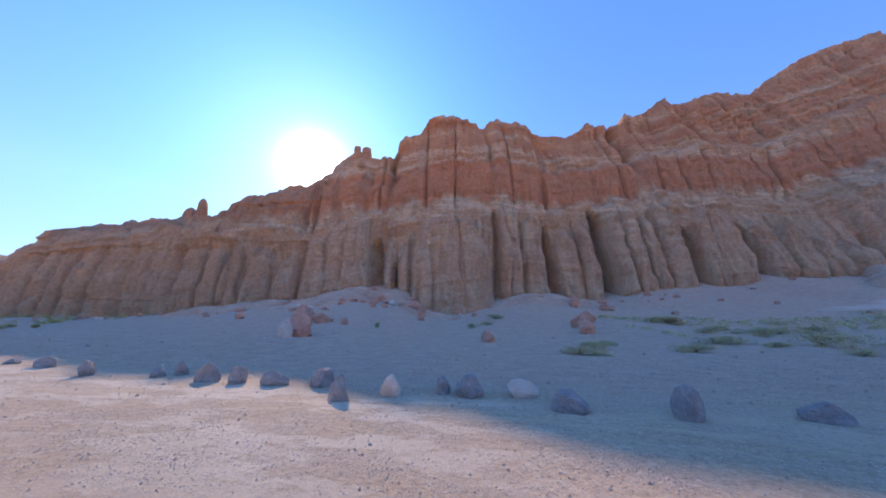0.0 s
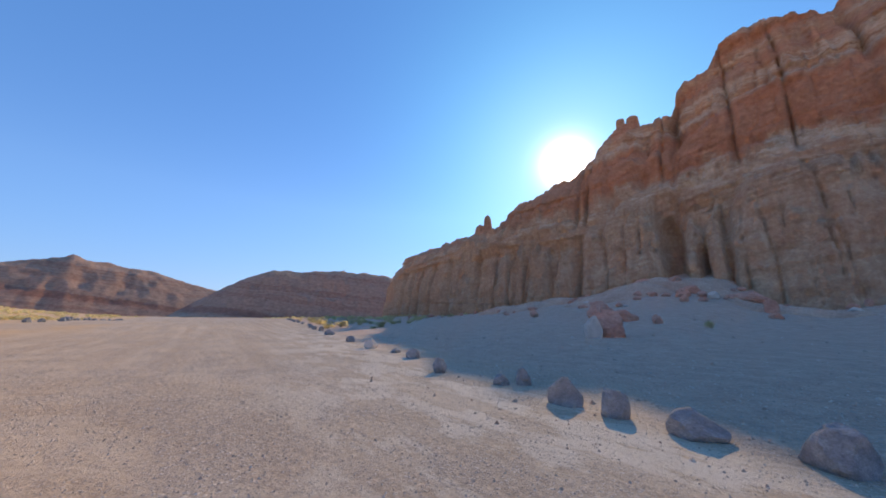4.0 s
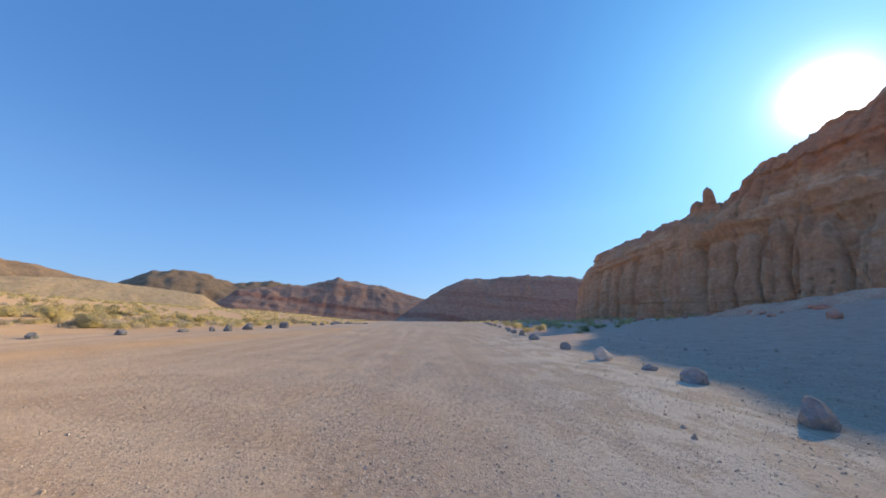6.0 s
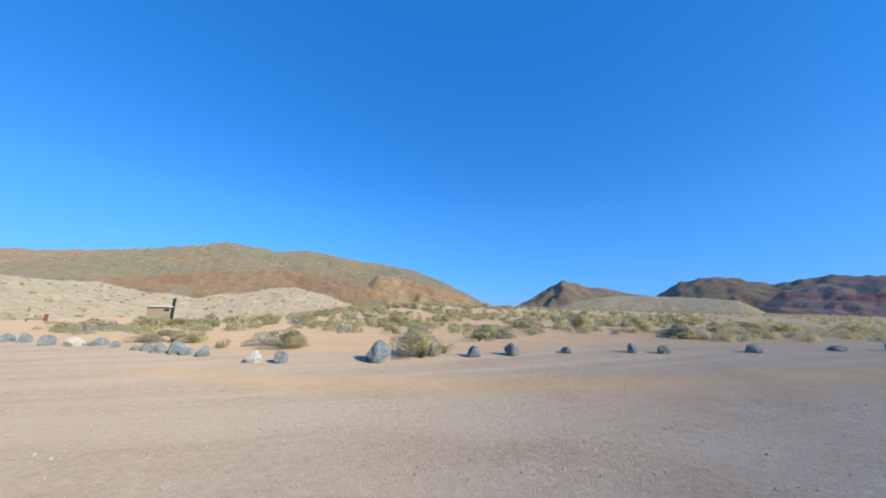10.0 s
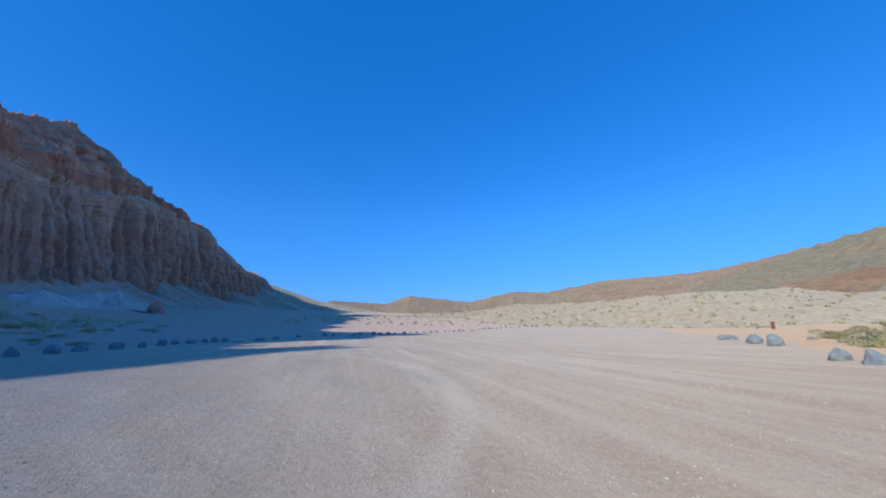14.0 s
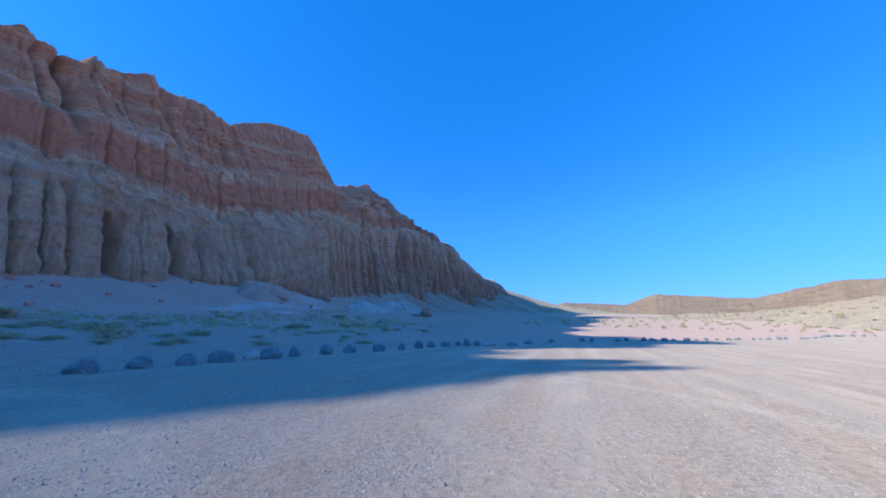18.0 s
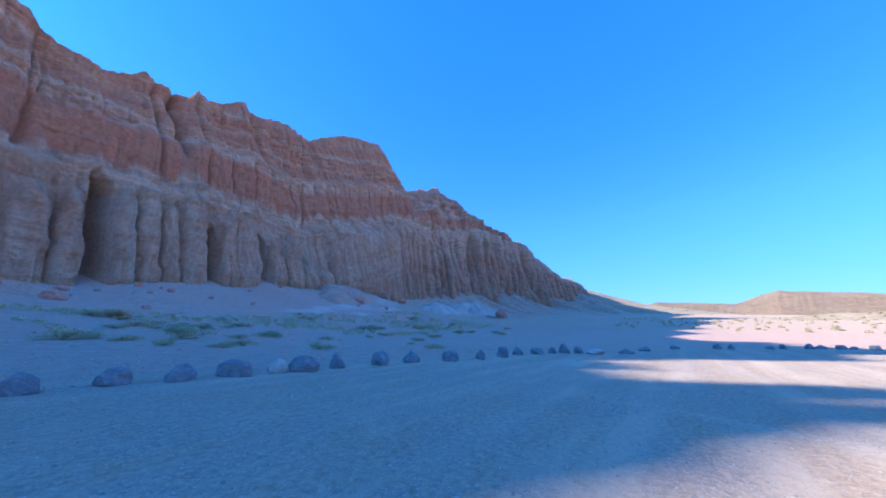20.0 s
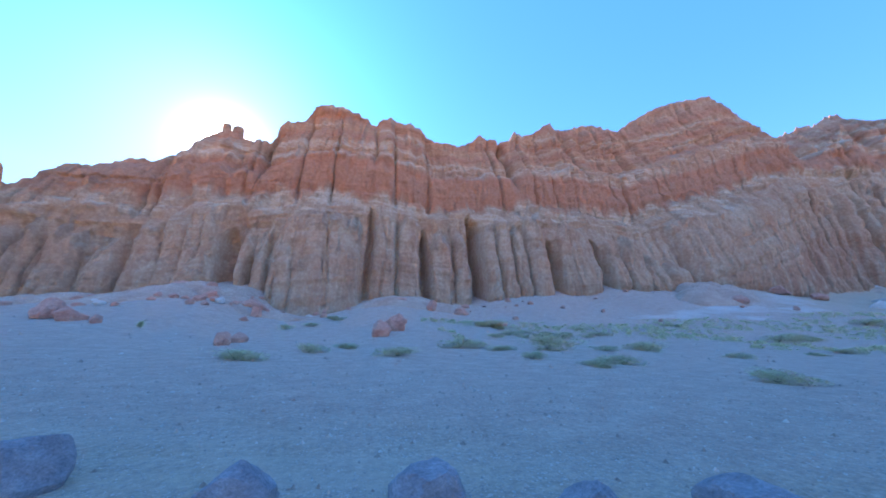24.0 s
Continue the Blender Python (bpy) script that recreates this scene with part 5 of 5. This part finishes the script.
for kind, crown, stem, label in KINDS:
    b = new("bush")
    tagged(b, label, "bush", "desert bushes")
    part("stem", stem, None, b)
    part("foliage", crown, None, b)
    b.location = (0, 0, -50)
    BUSHES.append(b)
used = [False] * len(BUSHES)


def bush(k, x, y, wide, tall, label=""):
    z = float(ground_z(x, y)) - 0.03
    m = pose(x, y, z, 0, 0, rng.uniform(0, 360)) @ Matrix.Diagonal((wide, wide, tall, 1))
    if used[k]:
        ob = copy_thing(BUSHES[k], m)
    else:
        ob = BUSHES[k]
        used[k] = True
    ob.matrix_world = m
    if label:
        tagged(ob, label)
    return ob


for k, x, y, w, h in ((7, -12.2, -16.8, 1.7, 0.85), (1, -12.6, -16.3, 1.0, 0.9), (0, -15.9, -11.8, 1.6, 1.15), (3, -10.2, -17.7, 0.5, 0.43), (2, -8.2, -20.4, 1.3, 0.72), (8, -7.1, -21.4, 1.2, 0.5), (0, -9.0, -19.9, 0.8, 0.55), (7, -22.6, -16.9, 1.9, 0.85), (0, -21.9, -16.5, 1.2, 0.9), (2, -16.9, -12.2, 0.5, 0.4),
                      (4, -21.1, -31.8, 1.4, 1.1), (1, -19.1, -23.3, 0.85, 0.77), (5, -33.2, -26.5, 1.8, 1.15), (0, -37.6, -24.8, 2.1, 1.6), (2, -43.2, -21.9, 2.4, 1.7), (7, -41, -17.8, 2.5, 0.87), (4, -50.5, -18.9, 2.5, 0.9), (3, -29.1, -20.9, 1.6, 0.8), (1, -37.1, -23.2, 1.4, 0.7),
                      (2, -39.9, -19.7, 1.4, 1.3), (7, -34.1, -13.6, 2.1, 0.97), (0, -33.4, -13.2, 1.2, 1.0)):
    bush(k, x, y, w, h)
for k, x, y, w, h in ((5, -23.4, -34.4, 2.6, 1.7), (7, -56.5, -42.0, 3.2, 1.2), (4, 2.8, -40.9, 2.0, 0.8), (0, -0.6, -47.4, 2.4, 1.3), (2, -3.4, -48.9, 2.2, 1.3), (1, 2.3, -46.4, 2.0, 1.1), (5, -5.9, -46.4, 2.2, 1.2)):
    bush(k, x, y, w, h)
line_x, line_y = np.array(ROW_LEFT, float).T
placed = 0
while placed < 150:
    x, y = rng.uniform(-110, 12), rng.uniform(-90, 8)
    gap = float(np.interp(x, line_x, line_y)) - y
    d = math.hypot(x + 10, y)
    if gap < 3.2 or rng.random() > 0.25 + 0.9 * min(1, gap / 18) or (gap < 8 and rng.random() < 0.5) or (math.hypot(x - 4, y + 79) < 8) or d > 100:
        continue
    if noise.noise(Vector((x * 0.07, y * 0.07, 3))) < -0.25:
        continue
    k = rng.choice((0, 1, 2, 3, 0, 1, 2, 3, 4, 5, 6, 7, 8))
    w = rng.uniform(0.5, 1.6) * (1 + d / 140)
    bush(k, x, y, w, w * rng.uniform(0.5, 0.75))
    placed += 1
# low green mats on the shaded slope
for x, y, w, h in ((6.9, 17.6, 2.1, 0.67), (9.3, 21.6, 1.8, 0.65), (11.3, 24, 1.85, 0.5), (14.0, 19.2, 2.2, 0.63), (18.4, 23.3, 2.9, 0.9), (20.5, 21.4, 1.9, 0.5), (20.5, 17, 1.4, 0.5), (22, 13.9, 1.75, 0.4), (3.5, 43.8, 1.7, 0.8), (6, 47, 2, 0.66),
                   (28.5, 47, 2.5, 0.94), (-7.2, 36.8, 0.8, 0.9), (30.2, 33, 2.8, 1.0), (33, 34, 2.8, 0.9), (39.8, 36.9, 3.2, 0.64), (35.4, 17.9, 1.4, 0.55), (34.5, 8, 0.8, 0.3), (59, 31, 3.4, 1.2), (64, 32, 3.2, 1.1), (78, 29, 3.8, 1.2),
                   (84, 29.6, 4, 1.2), (8, 53.5, 3, 1.0), (24.6, 22.4, 3.2, 1.2), (33, 22.8, 3, 1.0), (29.7, 3.9, 1.4, 0.5), (29.8, 45.9, 4, 1.4), (77, 19.5, 3.4, 1.2), (96, 41.5, 5, 1.4)):
    bush(rng.choice((9, 10, 11)), x, y, w, h, "low green bush on the shaded slope")
for _ in range(70):
    x, y = rng.uniform(24, 110), rng.uniform(4, 46)
    if noise.noise(Vector((x * 0.05, y * 0.09, 8))) < -0.05 or y < np.interp(x, [24, 45, 110], [9, 3, 8]):
        continue
    w = rng.uniform(0.8, 2.6)
    bush(rng.choice((9, 10, 11)), x, y, w, w * rng.uniform(0.22, 0.4), "low spreading green bush on the shaded slope")
for _ in range(36):
    x = rng.uniform(-110, -38)
    y = float(np.interp(x, [-110, -60, -38], [44, 29, 21])) + rng.uniform(-1, 16)
    w = rng.uniform(0.9, 1.9)
    bush(rng.choice((0, 1, 4, 5, 6)), x, y, w, w * rng.uniform(0.5, 0.7), "olive roadside bush on the valley floor")


def far_scrub(name, count, place, size, seed, mat, label, leaves=110, blade=0.5):
    """Scrub too far off to count."""
    r = np.random.default_rng(seed)
    x, y = place(r, count)
    z = ground_z(x, y)
    s = r.uniform(size[0], size[1], count)
    d = r.normal(0, 1, (count, leaves, 3))
    d /= np.linalg.norm(d, axis=2, keepdims=True)
    p = d * np.array([0.5, 0.5, 0.42]) * (0.6 + 0.5 * r.random((count, leaves, 1)))
    p[..., 2] = np.abs(p[..., 2]) + 0.04
    side = np.cross(d, r.normal(0, 1, (count, leaves, 3)))
    side /= np.linalg.norm(side, axis=2, keepdims=True)
    up = np.cross(side, d) * 0.6 + d * 0.5
    v = np.stack([p - side * 0.13 * blade, p + side * 0.13 * blade, p + up * 0.30 * blade], 2) * s[:, None, None, None]
    v += np.stack([x, y, z], 1)[:, None, None, :]
    me = bpy.data.meshes.new(name)
    n = count * leaves
    out = d + np.array([0, 0, 0.35])
    v = v.reshape(n, 3, 3)
    out = (out / np.linalg.norm(out, axis=2, keepdims=True)).reshape(n, 3)
    turned = np.einsum("ij,ij->i", np.cross(v[:, 1] - v[:, 0], v[:, 2] - v[:, 0]), out) < 0
    v[turned] = v[turned][:, [1, 0, 2]]
    me.from_pydata(v.reshape(-1, 3).tolist(), [], np.arange(n * 3).reshape(-1, 3).tolist())
    me.polygons.foreach_set("use_smooth", [True] * n)
    me.normals_split_custom_set_from_vertices(np.repeat(out, 3, 0).tolist())
    me.materials.append(mat)
    return tagged(new(name, me), label, "scrub", kind="stuff")


def flat_sw(r, n):
    x, y = r.uniform(-330, 0, 14 * n), r.uniform(-260, 30, 14 * n)
    ok = (np.interp(x, line_x, line_y) - y > 6) & (np.hypot(x + 10, y) > 45) & (np.hypot(x - 4, y + 79) > 8)
    return x[ok][:n], y[ok][:n]


def flat_w(r, n):
    x = r.uniform(-420, -60, n)
    return x, np.interp(x, [-420, -110, -60], [110, 45, 29]) + 2 + r.random(n) * 60


def flat_se(r, n):
    a, d = np.radians(r.uniform(96, 176, n)), r.uniform(120, 240, n)
    return d * np.sin(a), d * np.cos(a)


def slope_grass(r, n):
    x, y = r.uniform(20, 120, 6 * n), 22 + 30 * r.random(6 * n)
    ok = vnoise(x * 0.06, y * 0.14, 0, 95) + 0.5 * vnoise(x * 0.3, y * 0.4, 0, 96) > 0.1
    return x[ok][:n], y[ok][:n]


far_scrub("slope_grass", 1500, slope_grass, (0.25, 0.9), 17, M_MAT, "thin pale green growth over the shaded slope", 46, 0.6)


def flat_near(r, n):
    x, y = r.uniform(-110, 4, 14 * n), r.uniform(-85, 12, 14 * n)
    gap = np.interp(x, line_x, line_y) - y
    ok = (gap > 4) & (np.hypot(x + 10, y) > 24) & (np.hypot(x + 10, y) < 80) & (np.hypot(x - 4, y + 79) > 7) & (vnoise(x * 0.09, y * 0.09, 0, 91) > -0.35)
    return x[ok][:n], y[ok][:n]


far_scrub("scattered_scrub", 520, flat_near, (0.5, 1.3), 15, M_SAGE, "pale olive scrub scattered over the sandy flat", 420, 0.28)
far_scrub("scattered_scrub", 180, flat_near, (0.4, 1.2), 16, M_DRY, "dry grey scrub scattered over the sandy flat", 360, 0.26)
far_scrub("far_scrub", 1900, flat_sw, (0.8, 2.2), 11, M_SAGE, "dense olive scrub on the far flat")
far_scrub("far_scrub", 800, flat_sw, (0.8, 2.0), 12, M_GREEN, "yellow-green scrub on the far flat")
far_scrub("far_scrub", 800, flat_w, (0.8, 2.0), 13, M_GREEN, "green scrub along the valley road")
far_scrub("far_scrub", 700, flat_se, (0.6, 1.5), 14, M_SAGE, "sparse scrub before the pale slopes")


def hill_scrub(hill_name, count, size, seed, mat, label, low=1.0, leaves=16):
    """Scrub dotted over the near slope of a hill."""
    r = np.random.default_rng(seed)
    me = bpy.data.objects[hill_name].data
    co = np.empty(len(me.vertices) * 3)
    me.vertices.foreach_get("co", co)
    co = co.reshape(-1, 3)
    co = co[co[:, 2] > low]
    p = co[r.integers(0, len(co), count)] + np.stack([r.uniform(-2, 2, count), r.uniform(-2, 2, count), np.full(count, -0.15)], 1)
    s = r.uniform(size[0], size[1], count)
    d = r.normal(0, 1, (count, leaves, 3))
    d /= np.linalg.norm(d, axis=2, keepdims=True)
    q_ = d * 0.45
    q_[..., 2] = np.abs(q_[..., 2])
    side = np.cross(d, r.normal(0, 1, (count, leaves, 3)))
    side /= np.linalg.norm(side, axis=2, keepdims=True)
    v = np.stack([q_ - side * 0.22, q_ + side * 0.22, q_ + np.cross(side, d) * 0.4 + d * 0.2], 2) * s[:, None, None, None] + p[:, None, None, :]
    me2 = bpy.data.meshes.new("hill_scrub")
    me2.from_pydata(v.reshape(-1, 3).tolist(), [], np.arange(count * leaves * 3).reshape(-1, 3).tolist())
    me2.materials.append(mat)
    return tagged(new("hill_scrub", me2), label, "scrub", kind="stuff")


hill_scrub("pale_badlands", 1500, (0.6, 1.5), 21, M_GREEN, "olive scrub dotted over the pale slopes")
hill_scrub("saddle_slope", 500, (1.2, 2.6), 22, M_GREEN, "sparse scrub on the saddle slope", 3.0)
hill_scrub("sand_slope", 1500, (0.9, 2.2), 24, M_GREEN, "olive scrub on the smooth sand slope", 2.0)
hill_scrub("orange_hill", 900, (0.8, 1.7), 23, M_SAGE, "sparse scrub on the orange hill", 4.0)


# ---- the small hut and the post ----
def box(bm, x0, y0, z0, x1, y1, z1, bevel=0.0):
    made = bmesh.ops.create_cube(bm, size=1.0)["verts"]
    bmesh.ops.transform(bm, verts=made, matrix=Matrix.Translation(((x0 + x1) / 2, (y0 + y1) / 2, (z0 + z1) / 2)) @ Matrix.Diagonal((x1 - x0, y1 - y0, z1 - z0, 1)))
    if bevel:
        bmesh.ops.bevel(bm, geom=list({e for v in made for e in v.link_edges}), offset=bevel, segments=2, affect="EDGES")
    return bm


def plain_mat(name, a, b, scale=3.0, rough=0.8, metal=0.0):
    m, nt, bsdf = node_mat(name, rough)
    tc = nt.nodes.new("ShaderNodeTexCoord")
    n = noise_tex(nt, tc.outputs["Object"], scale, 6, 0.65)
    nt.links.new(ramp(nt, n, [(0.3, a), (0.7, b)]), bsdf.inputs["Base Color"])
    bsdf.inputs["Metallic"].default_value = metal
    bump(nt, bsdf, n, 0.3, 0.02)
    return m


M_BLOCK = plain_mat("sand_coloured_concrete", (0.36, 0.28, 0.20), (0.45, 0.36, 0.27))
M_ROOF = plain_mat("pale_concrete_roof", (0.60, 0.57, 0.53), (0.72, 0.69, 0.65))
M_PIPE = plain_mat("black_vent_pipe", (0.02, 0.022, 0.025), (0.05, 0.05, 0.055), 4, 0.5)
M_DOOR = plain_mat("brown_steel_door", (0.10, 0.06, 0.045), (0.14, 0.09, 0.06), 5, 0.5)
M_RUST = plain_mat("rust_red_wood", (0.20, 0.07, 0.05), (0.32, 0.13, 0.09), 6)

hut = new("restroom_hut")
tagged(hut, "small tan concrete hut with a flat roof and black vent pipe", "hut")
HX, HY = 5.2, -79.5
hut.matrix_world = pose(HX, HY, float(ground_z(HX, HY)) - 0.05, 0, 0, 8)
part("walls", box(bmesh.new(), -1.7, -2.0, 0, 1.5, 2.0, 2.45, 0.03), M_BLOCK, hut)
part("plinth", box(bmesh.new(), -1.85, -2.15, 0, 1.65, 2.15, 0.18, 0.03), M_ROOF, hut)
bm = bmesh.new()
box(bm, -2.0, -2.5, 2.45, 1.9, 2.5, 2.68, 0.05)
for v in bm.verts:
    if v.co.z > 2.6:
        v.co.z += 0.22 * (1 - min(1, abs(v.co.y) / 2.5))
part("roof", bm, M_ROOF, hut, "pale overhanging slab roof")
for k in range(3):
    part("beam", box(bmesh.new(), -1.3 + k * 1.2, 2.0, 2.28, -1.15 + k * 1.2, 2.42, 2.45, 0.01), M_BLOCK, hut)
door = part("door", box(bmesh.new(), -0.5, -2.06, 0.18, 0.45, -2.0, 2.2, 0.01), M_DOOR, hut, "dark brown steel door")
part("handle", box(bmesh.new(), 0.30, -2.12, 1.05, 0.36, -2.06, 1.2, 0.01), M_PIPE, door)
part("vent_window", box(bmesh.new(), -1.45, 2.0, 1.75, -0.8, 2.04, 2.15, 0.01), M_PIPE, hut)
bm = bmesh.new()
bmesh.ops.create_cone(bm, cap_ends=True, segments=24, radius1=0.24, radius2=0.24, depth=3.6, matrix=Matrix.Translation((-1.95, 1.2, 2.2)))
pipe = part("vent_pipe", bm, M_PIPE, hut, "thick black vent pipe")
bm = bmesh.new()
bmesh.ops.create_cone(bm, cap_ends=True, segments=24, radius1=0.29, radius2=0.29, depth=0.22, matrix=Matrix.Translation((-1.95, 1.2, 3.95)))
part("cap", bm, M_PIPE, pipe)

post = new("gate_post")
tagged(post, "short rust-red post with a low rail at the road", "post")
PX, PY = 18.0, -76.5
post.matrix_world = pose(PX, PY, float(ground_z(PX, PY)) - 0.05, 0, 0, 25)
part("upright", box(bmesh.new(), -0.2, -0.16, 0, 0.2, 0.16, 1.05, 0.04), M_RUST, post)
part("cap", box(bmesh.new(), -0.23, -0.19, 1.05, 0.23, 0.19, 1.13, 0.03), M_RUST, post)
part("rail", box(bmesh.new(), 0.2, -0.05, 0.30, 2.0, 0.05, 0.40, 0.02), M_RUST, post, "low rusty rail")
part("foot", box(bmesh.new(), 1.8, -0.06, 0, 1.92, 0.06, 0.36, 0.01), M_RUST, post)
